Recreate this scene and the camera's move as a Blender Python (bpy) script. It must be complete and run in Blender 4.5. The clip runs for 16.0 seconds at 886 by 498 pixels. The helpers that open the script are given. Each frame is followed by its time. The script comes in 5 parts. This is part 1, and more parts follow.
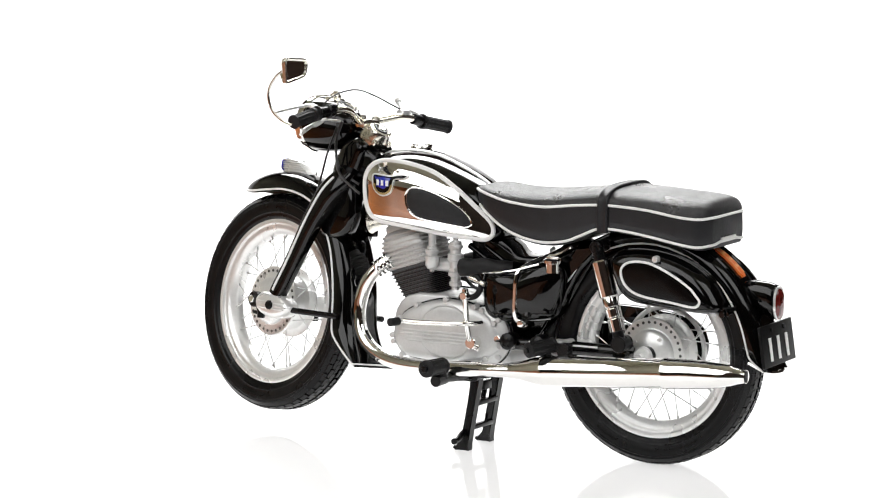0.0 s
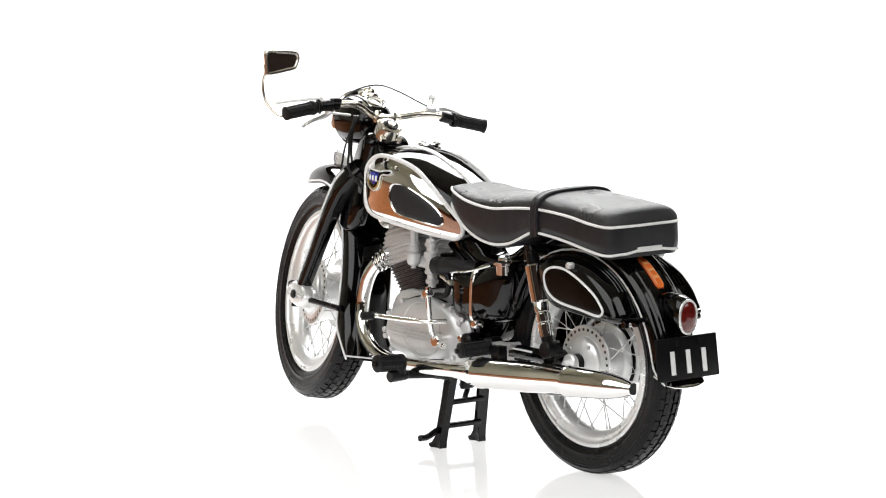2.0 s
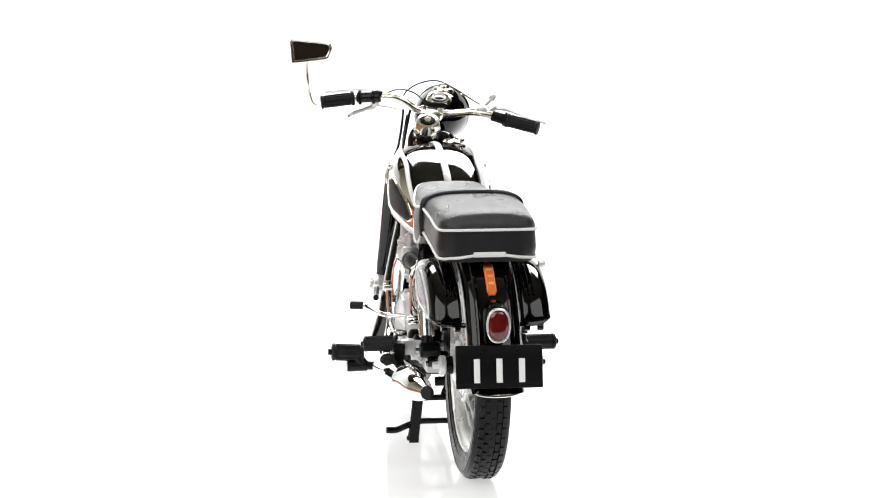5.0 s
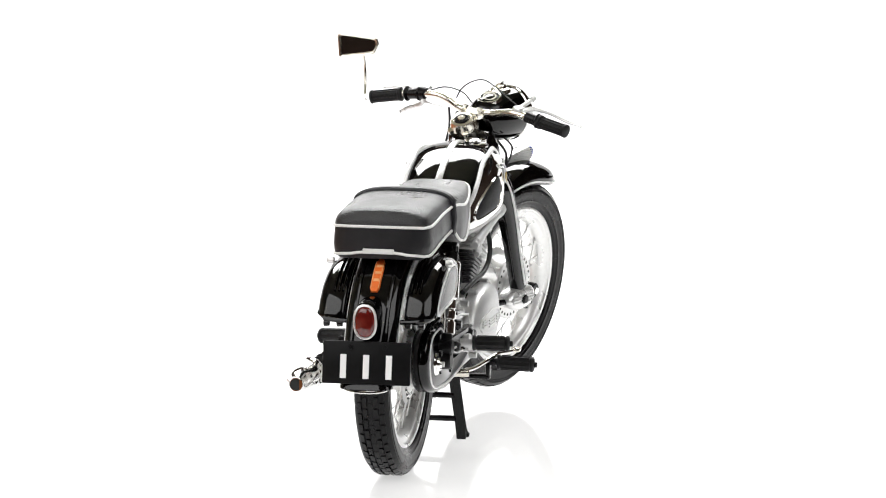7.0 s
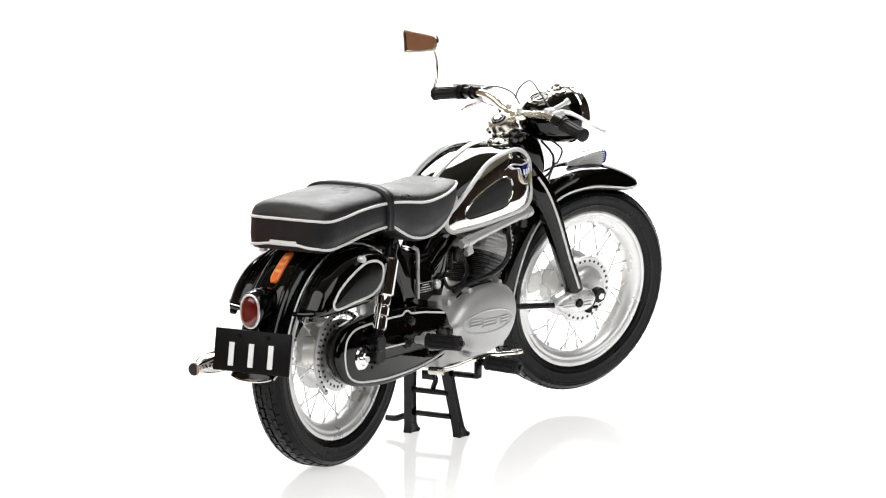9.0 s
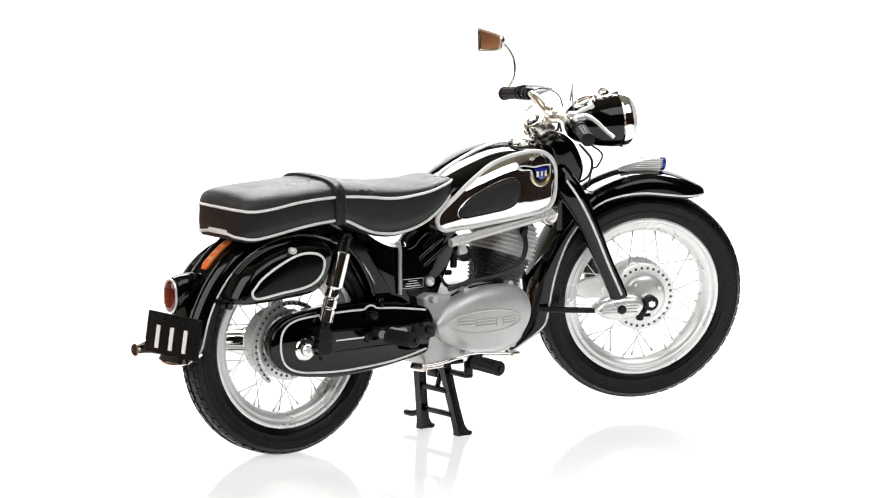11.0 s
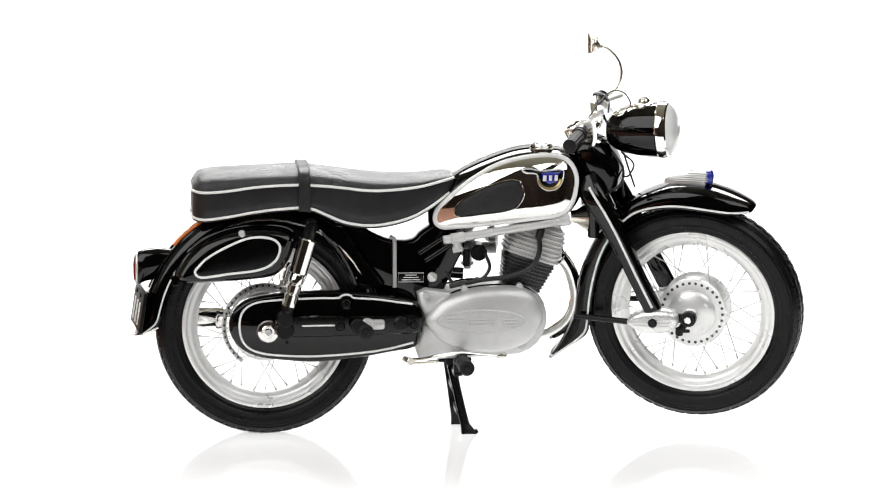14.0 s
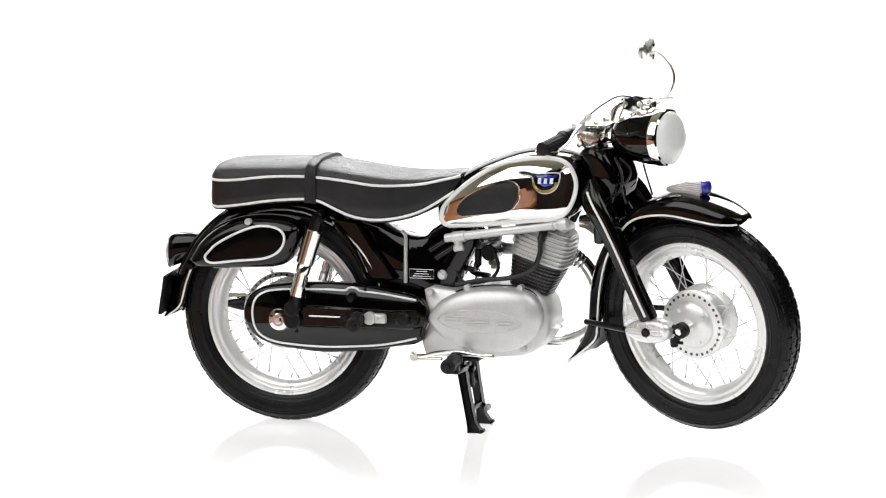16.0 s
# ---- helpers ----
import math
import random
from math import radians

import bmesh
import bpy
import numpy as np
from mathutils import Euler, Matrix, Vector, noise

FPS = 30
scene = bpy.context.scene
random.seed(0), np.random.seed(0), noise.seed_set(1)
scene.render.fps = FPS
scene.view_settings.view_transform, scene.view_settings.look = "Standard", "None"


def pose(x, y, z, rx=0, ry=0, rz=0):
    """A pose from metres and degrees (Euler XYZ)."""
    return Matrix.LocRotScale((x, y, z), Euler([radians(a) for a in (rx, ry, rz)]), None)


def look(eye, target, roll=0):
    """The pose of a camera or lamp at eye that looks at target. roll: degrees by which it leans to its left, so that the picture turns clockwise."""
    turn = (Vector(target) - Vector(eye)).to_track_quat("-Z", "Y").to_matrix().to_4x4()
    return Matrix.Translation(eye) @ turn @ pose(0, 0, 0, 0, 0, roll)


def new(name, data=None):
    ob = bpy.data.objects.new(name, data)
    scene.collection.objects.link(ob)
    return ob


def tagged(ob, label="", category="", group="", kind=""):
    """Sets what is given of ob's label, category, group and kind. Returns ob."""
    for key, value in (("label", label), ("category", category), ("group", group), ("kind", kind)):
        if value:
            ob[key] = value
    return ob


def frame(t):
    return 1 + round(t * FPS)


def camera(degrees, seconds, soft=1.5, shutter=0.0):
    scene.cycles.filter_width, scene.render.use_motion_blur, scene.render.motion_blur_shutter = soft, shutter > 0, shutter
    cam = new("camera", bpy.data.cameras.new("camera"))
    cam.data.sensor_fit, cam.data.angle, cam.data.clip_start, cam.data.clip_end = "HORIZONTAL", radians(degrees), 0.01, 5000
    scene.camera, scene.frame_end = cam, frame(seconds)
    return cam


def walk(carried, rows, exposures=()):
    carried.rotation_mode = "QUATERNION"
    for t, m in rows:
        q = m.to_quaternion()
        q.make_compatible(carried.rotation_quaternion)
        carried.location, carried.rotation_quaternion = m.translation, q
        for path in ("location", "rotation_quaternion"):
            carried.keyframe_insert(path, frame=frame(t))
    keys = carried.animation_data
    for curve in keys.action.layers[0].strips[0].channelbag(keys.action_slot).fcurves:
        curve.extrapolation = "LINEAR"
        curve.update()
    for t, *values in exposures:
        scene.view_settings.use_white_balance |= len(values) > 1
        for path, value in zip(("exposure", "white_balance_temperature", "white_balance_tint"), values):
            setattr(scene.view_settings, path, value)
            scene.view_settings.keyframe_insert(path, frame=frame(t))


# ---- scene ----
# Everything on the model is written in full-size motorcycle metres; K brings it to the 1:10 display model.
K = 0.0925
FOV, EYE_Y, EYE_Z = 10.037, -16.404, 2.962
PITCH, ROLL, YAW = 8.109, 0.198, -0.466
cam = camera(FOV, 16.0, soft=1.1)
EYE = Matrix.Translation((0, EYE_Y * K, EYE_Z * K)) @ pose(0, 0, 0, 0, 0, YAW * -1) @ pose(0, 0, 0, 90 - PITCH) @ pose(0, 0, 0, 0, 0, ROLL)
walk(cam, [(0, EYE), (16, EYE)], exposures=[(0, 0.0), (16, 0.0)])


def turntable(t):
    """Pose of the model on the slowly turning white table at t seconds."""
    turn = Matrix.Rotation(radians(-10.4507 * (t - 14.5)), 4, "Z")
    return turn @ Matrix.Translation((-0.7072 * K, 0.1359 * K, 0)) @ Matrix.Rotation(radians(-0.287), 4, "Z")


# ---- light: bright product studio, white sweep, softboxes overhead and at the back ----
world = bpy.data.worlds.new("studio_air")
scene.world = world
world.use_nodes = True
world.node_tree.nodes["Background"].inputs[0].default_value = (1.0, 0.99, 0.98, 1)
world.node_tree.nodes["Background"].inputs[1].default_value = 0.3


def softbox(eye, target, sx, sy, watts, colour=(1, 1, 1)):
    lamp = bpy.data.lights.new("softbox", "AREA")
    lamp.shape, lamp.size, lamp.size_y, lamp.energy, lamp.color = "RECTANGLE", sx, sy, watts, colour
    ob = new("softbox", lamp)
    ob.matrix_world = look(eye, target)
    return ob


softbox((0, 0.98, 1.02), (0, 0.05, 0.05), 1.3, 0.42, 29)
softbox((-0.82, -0.90, 1.02), (0, 0.0, 0.12), 1.5, 1.3, 17)
softbox((0.85, -0.85, 1.25), (0, 0.0, 0.08), 1.2, 0.9, 9)
softbox((0, 0.70, 0.85), (0, 1.7, 0.15), 2.2, 0.4, 26)
softbox((0, 0.2, -0.5), (0, 0.2, 0), 1.2, 1.2, 15)  # unseen lamp, added below the table to whiten its top


# ---- materials ----
def material(name, colour, rough=0.5, metal=0.0, grain=0.0, grain_size=400, bump=0.0, bump_size=600, coat=0.0, vary_rough=0.0, spec=0.5, tint=None):
    """Principled surface with colour mottling at two scales, roughness wear and fine relief."""
    m = bpy.data.materials.new(name)
    m.use_nodes = True
    n, l = m.node_tree.nodes, m.node_tree.links
    b = n["Principled BSDF"]
    b.inputs["Base Color"].default_value = (*colour, 1)
    b.inputs["Roughness"].default_value = rough
    b.inputs["Metallic"].default_value = metal
    b.inputs["Specular IOR Level"].default_value = spec
    b.inputs["Coat Weight"].default_value = coat
    b.inputs["Coat Roughness"].default_value = 0.03
    where = n.new("ShaderNodeTexCoord").outputs["Object"]

    def cloud(size, detail=3):
        t = n.new("ShaderNodeTexNoise")
        t.inputs["Scale"].default_value, t.inputs["Detail"].default_value = size, detail
        l.new(where, t.inputs["Vector"])
        return t.outputs["Fac"]

    if grain:
        fine, broad = cloud(grain_size), cloud(grain_size / 9)
        both = n.new("ShaderNodeMath")
        both.operation = "ADD"
        l.new(fine, both.inputs[0]), l.new(broad, both.inputs[1])
        ramp = n.new("ShaderNodeMapRange")
        ramp.inputs["From Min"].default_value, ramp.inputs["From Max"].default_value = 0.6, 1.4
        l.new(both.outputs[0], ramp.inputs["Value"])
        mix = n.new("ShaderNodeMix")
        mix.data_type = "RGBA"
        low = [max(0, c * (1 - grain)) for c in colour]
        high = tint or [min(1, c * (1 + grain)) for c in colour]
        mix.inputs[6].default_value, mix.inputs[7].default_value = (*low, 1), (*high, 1)
        l.new(ramp.outputs[0], mix.inputs[0]), l.new(mix.outputs[2], b.inputs["Base Color"])
    if vary_rough:
        r = n.new("ShaderNodeMapRange")
        r.inputs["From Min"].default_value, r.inputs["From Max"].default_value = 0.3, 0.7
        r.inputs["To Min"].default_value, r.inputs["To Max"].default_value = max(0.01, rough - vary_rough), rough + vary_rough
        l.new(cloud(90, 5), r.inputs["Value"]), l.new(r.outputs[0], b.inputs["Roughness"])
    if bump:
        k = n.new("ShaderNodeBump")
        k.inputs["Strength"].default_value, k.inputs["Distance"].default_value = bump, 0.0004
        l.new(cloud(bump_size, 4), k.inputs["Height"]), l.new(k.outputs[0], b.inputs["Normal"])
    return m


BLACK = material("gloss_black_lacquer", (0.0012, 0.0012, 0.0013), 0.05, grain=0.3, grain_size=300, vary_rough=0.02, spec=0.42)
SATIN = material("satin_black_enamel", (0.003, 0.003, 0.0032), 0.28, grain=0.3, vary_rough=0.08, bump=0.05, spec=0.25)
CHROME = material("bright_chrome", (0.9, 0.89, 0.87), 0.05, 1.0, grain=0.03, grain_size=500, vary_rough=0.02)
NICKEL = material("warm_nickel", (0.80, 0.77, 0.69), 0.24, 1.0, grain=0.08, grain_size=500, vary_rough=0.05)
SILVER = material("silver_rim_paint", (0.82, 0.82, 0.81), 0.30, 0.55, grain=0.06, grain_size=900, vary_rough=0.06)
ALLOY = material("cast_alloy_paint", (0.63, 0.63, 0.625), 0.38, 0.5, grain=0.08, grain_size=1500, bump=0.07, bump_size=3500, vary_rough=0.05)
LID = material("satin_black_lid", (0.0015, 0.0015, 0.0016), 0.18, grain=0.3, vary_rough=0.05, spec=0.2)
STEEL = material("spoke_steel", (0.64, 0.64, 0.64), 0.36, 0.8, grain=0.1)
RUBBER = material("tyre_rubber", (0.0045, 0.0045, 0.005), 0.30, grain=0.4, grain_size=260, bump=0.12, bump_size=1500, vary_rough=0.08, spec=0.2)
GRIP = material("grip_rubber", (0.010, 0.010, 0.0105), 0.5, grain=0.3, bump=0.15, bump_size=1800, spec=0.22)
VINYL = material("black_seat_vinyl", (0.014, 0.014, 0.015), 0.33, grain=0.35, grain_size=500, bump=0.75, bump_size=2300, vary_rough=0.1, spec=0.6)
VINYL_SIDE = material("smooth_seat_vinyl", (0.013, 0.013, 0.015), 0.40, grain=0.25, grain_size=300, bump=0.2, bump_size=1500, vary_rough=0.1, spec=0.38)
PIPING = material("white_piping", (0.82, 0.82, 0.80), 0.45, grain=0.06, grain_size=700)
STRIPE = material("white_pinstripe", (0.85, 0.85, 0.84), 0.3, grain=0.04)
PAD = material("knee_pad_rubber", (0.014, 0.014, 0.015), 0.55, grain=0.3, grain_size=500, bump=0.25, bump_size=1800, spec=0.35)
FINS = material("black_cylinder_paint", (0.014, 0.014, 0.014), 0.3, grain=0.3, bump=0.1, spec=0.6)
RED = material("red_lens", (0.11, 0.008, 0.006), 0.12, grain=0.4, grain_size=500, coat=0.6)
ORANGE = material("orange_badge", (0.85, 0.17, 0.025), 0.35, grain=0.12, grain_size=800)
AMBER = material("pale_orange_relief", (0.95, 0.42, 0.16), 0.35, grain=0.1, grain_size=800)
BLUE = material("blue_enamel", (0.015, 0.025, 0.30), 0.2, grain=0.25, grain_size=700, coat=0.7)
GOLD = material("brass_badge", (0.50, 0.38, 0.16), 0.3, 0.7, grain=0.25, grain_size=900)
PLATE = material("matt_black_plate", (0.003, 0.003, 0.0033), 0.45, grain=0.3, grain_size=500, bump=0.1, spec=0.15)
WHITE = material("white_enamel", (0.85, 0.85, 0.84), 0.4, grain=0.05)
DIAL = material("dial_cream", (0.7, 0.66, 0.55), 0.4, grain=0.15, grain_size=1500)
HOLE = material("shaded_drilling", (0.07, 0.07, 0.07), 0.6, grain=0.3)
# near-black colour stands in for the shade inside the outlet
BORE = material("shaded_bore", (0.01, 0.01, 0.01), 0.8, grain=0.4)
CABLE = material("black_cable", (0.01, 0.01, 0.01), 0.35, grain=0.3)
LENS = material("frosted_lens", (0.88, 0.89, 0.88), 0.12, grain=0.05, grain_size=900, coat=0.8)
FLOOR = material("white_acrylic_table", (0.88, 0.88, 0.88), 0.05, grain=0.015, grain_size=30, vary_rough=0.012, spec=0.30)
# translucent share, added so the unseen lamp below whitens the top
_n, _l = FLOOR.node_tree.nodes, FLOOR.node_tree.links
_through, _mix = _n.new("ShaderNodeBsdfTranslucent"), _n.new("ShaderNodeMixShader")
_through.inputs["Color"].default_value = (0.92, 0.92, 0.92, 1)
_mix.inputs[0].default_value = 0.3
_l.new(_n["Principled BSDF"].outputs[0], _mix.inputs[1]), _l.new(_through.outputs[0], _mix.inputs[2])
_l.new(_mix.outputs[0], _n["Material Output"].inputs["Surface"])
SWEEP = material("white_paper_backdrop", (0.9, 0.9, 0.9), 0.7, grain=0.015, grain_size=12, spec=0.2)
WOOD = material("orange_brown_wood", (0.22, 0.068, 0.015), 0.5, grain=0.5, grain_size=9, vary_rough=0.1)
DARK = material("dark_brown_curtain", (0.03, 0.016, 0.010), 0.8, grain=0.5, grain_size=9)
CEIL = material("olive_grey_paint", (0.52, 0.50, 0.38), 0.7, grain=0.04, grain_size=9)


# ---- mesh helpers ----
def part(name, bm, mat, parent, label="", angle=38, kind="", slots=()):
    """Links a bmesh as one mesh object under a thing or a part."""
    bmesh.ops.recalc_face_normals(bm, faces=bm.faces)
    bm.transform(Matrix.Scale(K, 4))
    me = bpy.data.meshes.new(name)
    bm.to_mesh(me)
    bm.free()
    for m in (mat, *slots):
        me.materials.append(m)
    me.shade_smooth()
    me.set_sharp_from_angle(angle=radians(angle))
    ob = new(name, me)
    ob.parent = parent
    return tagged(ob, label, kind=kind)


def joined(*parts):
    """One bmesh out of several."""
    out = bmesh.new()
    for p in parts:
        me = bpy.data.meshes.new("piece")
        p.to_mesh(me)
        p.free()
        out.from_mesh(me)
        bpy.data.meshes.remove(me)
    return out


def moved(bm, m):
    bm.transform(m)
    return bm


def mirrored(bm):
    """The same shape on the other side of the machine."""
    bm.transform(Matrix.Diagonal((1, -1, 1, 1)))
    bmesh.ops.reverse_faces(bm, faces=bm.faces)
    return bm


def rings(loops, closed=True, cap=True, around=False):
    """Skin over loops of equal length. closed: each loop closes on itself. around: the last loop meets the first."""
    bm = bmesh.new()
    vs = [[bm.verts.new(p) for p in loop] for loop in loops]
    pairs = list(zip(vs, vs[1:])) + ([(vs[-1], vs[0])] if around else [])
    for a, b in pairs:
        n = len(a)
        for i in range(n if closed else n - 1):
            j = (i + 1) % n
            bm.faces.new((a[i], a[j], b[j], b[i]))
    if cap and closed and not around:
        bm.faces.new(vs[0][::-1]), bm.faces.new(vs[-1])
    return bm


def spline(points, steps=6, closed=False):
    """Catmull-Rom curve through points of any dimension."""
    p = [np.array(q, float) for q in points]
    n, out = len(p), []
    for i in range(n if closed else n - 1):
        a, b = p[i], p[(i + 1) % n]
        z = p[(i - 1) % n] if closed or i > 0 else 2 * a - b
        c = p[(i + 2) % n] if closed or i + 2 < n else 2 * b - a
        for k in range(steps):
            t = k / steps
            out.append(0.5 * (2 * a + (b - z) * t + (2 * z - 5 * a + 4 * b - c) * t * t + (3 * a - z - 3 * b + c) * t ** 3))
    if not closed:
        out.append(p[-1])
    return out


def tube(points, r, n=10, closed=False, flat=1.0):
    """Round bar along points; r is one radius or one for each point."""
    p = [Vector(q) for q in points]
    rs = r if isinstance(r, (list, tuple, np.ndarray)) else [r] * len(p)
    up, loops = None, []
    for i, q in enumerate(p):
        a = p[i - 1] if i or closed else q
        b = p[(i + 1) % len(p)] if i + 1 < len(p) or closed else q
        d = (b - a).normalized()
        if up is None:
            up = d.orthogonal().normalized()
        up = (up - d * up.dot(d)).normalized()
        side = d.cross(up)
        loops.append([q + (up * math.cos(w) + side * math.sin(w) * flat) * rs[i] for w in (2 * math.pi * k / n for k in range(n))])
    return rings(loops, around=closed)


def rod(a, b, r, n=12, bevel=0.15):
    """Straight bar with softened ends."""
    a, b = Vector(a), Vector(b)
    d = (b - a).normalized() * r * bevel
    return tube([a, a + d, b - d, b], [r * (1 - bevel), r, r, r * (1 - bevel)], n)


def bar(points, radii, n=14):
    """Turned bar: radii along given points."""
    return tube(points, radii, n)


def lathe(profile, n=48, at=(0, 0, 0), axis="Y", closed=False):
    """Turned body: profile of (radius, offset along the axis)."""
    loops = []
    for k in range(n):
        w = 2 * math.pi * k / n
        c, s = math.cos(w), math.sin(w)
        loops.append([{"Y": (r * c, h, r * s), "Z": (r * c, r * s, h), "X": (h, r * c, r * s)}[axis] for r, h in profile])
    bm = rings(loops, closed=closed, cap=False, around=True)
    bmesh.ops.remove_doubles(bm, verts=bm.verts, dist=1e-5)
    return moved(bm, Matrix.Translation(at))


def area(outline):
    return 0.5 * sum(a[0] * b[1] - b[0] * a[1] for a, b in zip(outline, outline[1:] + outline[:1]))


def inset(outline, d):
    """Outline of (x, z) moved inwards by d."""
    s = 1 if area([tuple(q) for q in outline]) > 0 else -1
    out, n = [], len(outline)
    for i in range(n):
        a, b, c = (np.array(outline[j % n][:2], float) for j in (i - 1, i, i + 1))
        e, f = b - a, c - b
        e, f = e / (np.linalg.norm(e) + 1e-9), f / (np.linalg.norm(f) + 1e-9)
        m = np.array([-(e + f)[1], (e + f)[0]]) * s
        m = m / (np.linalg.norm(m) + 1e-9)
        out.append(tuple(b + m * d))
    return out


def plate(outline, layers):
    """Body from an (x, z) outline: layers of (y, inset)."""
    return rings([[(x, y, z) for x, z in inset(outline, d)] for y, d in layers])


def dome(outline, layers):
    """Domed body from an (x, z) outline: layers of (y, scale towards the middle)."""
    c = np.mean(np.array(outline), axis=0)
    return rings([[(c[0] + (x - c[0]) * f, y, c[1] + (z - c[1]) * f) for x, z in outline] for y, f in layers])


def block(at, size, bevel=0.1, turn=(0, 0, 0)):
    """Box with bevelled edges; bevel is a share of the smallest side."""
    bm = bmesh.new()
    bmesh.ops.create_cube(bm, size=1)
    bm.transform(Matrix.Diagonal((*size, 1)))
    if bevel:
        bmesh.ops.bevel(bm, geom=bm.edges[:], offset=min(size) * bevel, segments=2, affect="EDGES", profile=0.5)
    return moved(bm, pose(*at, *turn))


def empty(name, parent=None):
    ob = new(name)
    ob.parent = parent
    ob.empty_display_size = 0.01
    return ob


def put(t, table):
    """Linear reading of a table of (t, value)."""
    return float(np.interp(t, [q[0] for q in table], [q[1] for q in table]))


# ---- studio ----
def studio():
    """White acrylic table with a paper sweep behind it, in a dim brown room."""
    def box(name, at, size, mat, label, category):
        ob = part(name, block([c / K for c in at], [c / K for c in size], 0.01), mat, None)
        return tagged(ob, label, category, kind="structure")

    # unseen west edge shaped for reflections: narrow for brown chrome, flared for a white mirror
    sheet = rings([[(x / K, y / K, 0) for x in (west, 0.36)] for y, west in ((-0.23, -0.14), (0.2, -0.17), (0.45, -0.20), (0.62, -0.9), (0.75, -1.3), (1.3, -1.3), (2.0, -1.3))], closed=False)
    tagged(part("table_top", sheet, FLOOR, None), "glossy white acrylic table, translucent for an unseen lamp added below", "table top", kind="structure")
    w = 0.75 / K
    curve = [(1.25 + 0.55 * math.sin(a), -0.004 + 0.55 * (1 - math.cos(a))) for a in np.linspace(0, math.pi / 2, 14)] + [(1.8, 0.85)]
    loops = [[(x, y / K, z / K) for y, z in curve] for x in (-2.8 * w, 1.6 * w)]
    back = part("backdrop", rings(loops, closed=False), SWEEP, None)
    tagged(back, "seamless white paper backdrop sweeping up behind the model", "backdrop", kind="structure")
    box("floor", (0, 0, -0.79), (4.9, 4.9, 0.08), DARK, "dark brown floor of the room", "floor")
    for name, at, size in (("wall_south", (0, -2.3, 0.75), (4.8, 0.08, 3.0)), ("wall_north", (0, 2.3, 0.75), (4.8, 0.08, 3.0)), ("wall_west", (-2.3, 0, 0.75), (0.08, 4.5, 3.0)), ("wall_east", (2.3, 0, 0.75), (0.08, 4.5, 3.0))):
        west = name == "wall_west"
        box(name, at, size, CEIL if west else DARK, "olive-grey painted wall of the room" if west else "dark brown wall of the room", "wall")
    desk = box("desk_top", (-1.20, -0.10, -0.03), (2.0, 1.1, 0.03), WOOD, "orange-brown wooden desk top beside the white table", "desk")
    # unseen band, added to give mirror and chrome a brown reflection
    box("trim", (-2.24, 0, -0.33), (0.04, 4.4, 0.84), WOOD, "unseen brown wood band added along the olive wall for reflections", "wainscot")
    box("ceiling", (0, 0, 2.29), (4.8, 4.8, 0.08), CEIL, "plain olive-grey room ceiling", "ceiling")


studio()


# ---- the model motorcycle ----
bike = tagged(empty("model_motorcycle"), "glossy black and chrome classic model motorcycle raised on its centre stand", "motorcycle model")
AXLE_R, AXLE_F = (-0.006, 0, 0.362), (1.430, 0, 0.412)
# the fork and bars are turned to the right about the raked steering head
RAKE = Vector((-0.43, 0, 0.90)).normalized()
STEER = Matrix.Translation((1.10, 0, 0.90)) @ Matrix.Rotation(radians(-20), 4, RAKE) @ Matrix.Translation((-1.10, 0, -0.90))
STEER_LOW = STEER @ Matrix.Translation((0, -0.014, 0))


def side(bm, s):
    return bm if s > 0 else mirrored(bm)


def tyre_body():
    prof = [(0.266, 0.034), (0.270, 0.040), (0.282, 0.0465), (0.285, 0.0485), (0.288, 0.0485), (0.296, 0.0512), (0.2975, 0.0530), (0.2995, 0.0530), (0.301, 0.0524), (0.314, 0.0550), (0.322, 0.0556), (0.329, 0.0550), (0.3305, 0.0566), (0.3325, 0.0564), (0.334, 0.0542), (0.338, 0.0532), (0.3395, 0.0548), (0.3415, 0.0544), (0.343, 0.0520), (0.351, 0.046), (0.3558, 0.030), (0.3570, 0.0)]
    return lathe(prof + [(r, -y) for r, y in prof[-2::-1]], 96)


def tread_blocks():
    """Staggered brick-like tread: five rows of raised blocks."""
    bm, count = bmesh.new(), 58
    for row, y in enumerate((-0.036, -0.018, 0.0, 0.018, 0.036)):
        top = {0: 0.3635, 1: 0.3625, 2: 0.3590}[abs(row - 2) ^ 2 if abs(row - 2) != 1 else 1]
        lean = (row - 2) * 0.0022
        for k in range(count):
            a0 = 2 * math.pi * (k + 0.5 * (row % 2)) / count
            a1 = a0 + 2 * math.pi / count * 0.80
            v = []
            for r, e in ((0.350, 0.0), (top, 0.0012)):
                for a, yy in ((a0, y - 0.0078 + e), (a1, y - 0.0078 + e), (a1, y + 0.0078 - e), (a0, y + 0.0078 - e)):
                    rr = r - abs(yy) * 0.08 * (1 if r > 0.351 else 0) - (0.004 if abs(yy) > 0.04 and r > 0.351 else 0)
                    v.append(bm.verts.new((rr * math.cos(a), yy, rr * math.sin(a))))
            for f in ((4, 5, 6, 7), (0, 1, 5, 4), (1, 2, 6, 5), (2, 3, 7, 6), (3, 0, 4, 7)):
                bm.faces.new([v[i] for i in f])
    return bm


def rim_body():
    half = [(0.264, 0.034), (0.273, 0.037), (0.2755, 0.042), (0.269, 0.0455), (0.262, 0.0435), (0.2595, 0.0375), (0.253, 0.034), (0.248, 0.0355), (0.243, 0.0345), (0.236, 0.0285), (0.226, 0.020), (0.222, 0.008)]
    return lathe(half + [(r, -y) for r, y in half[::-1]], 96)


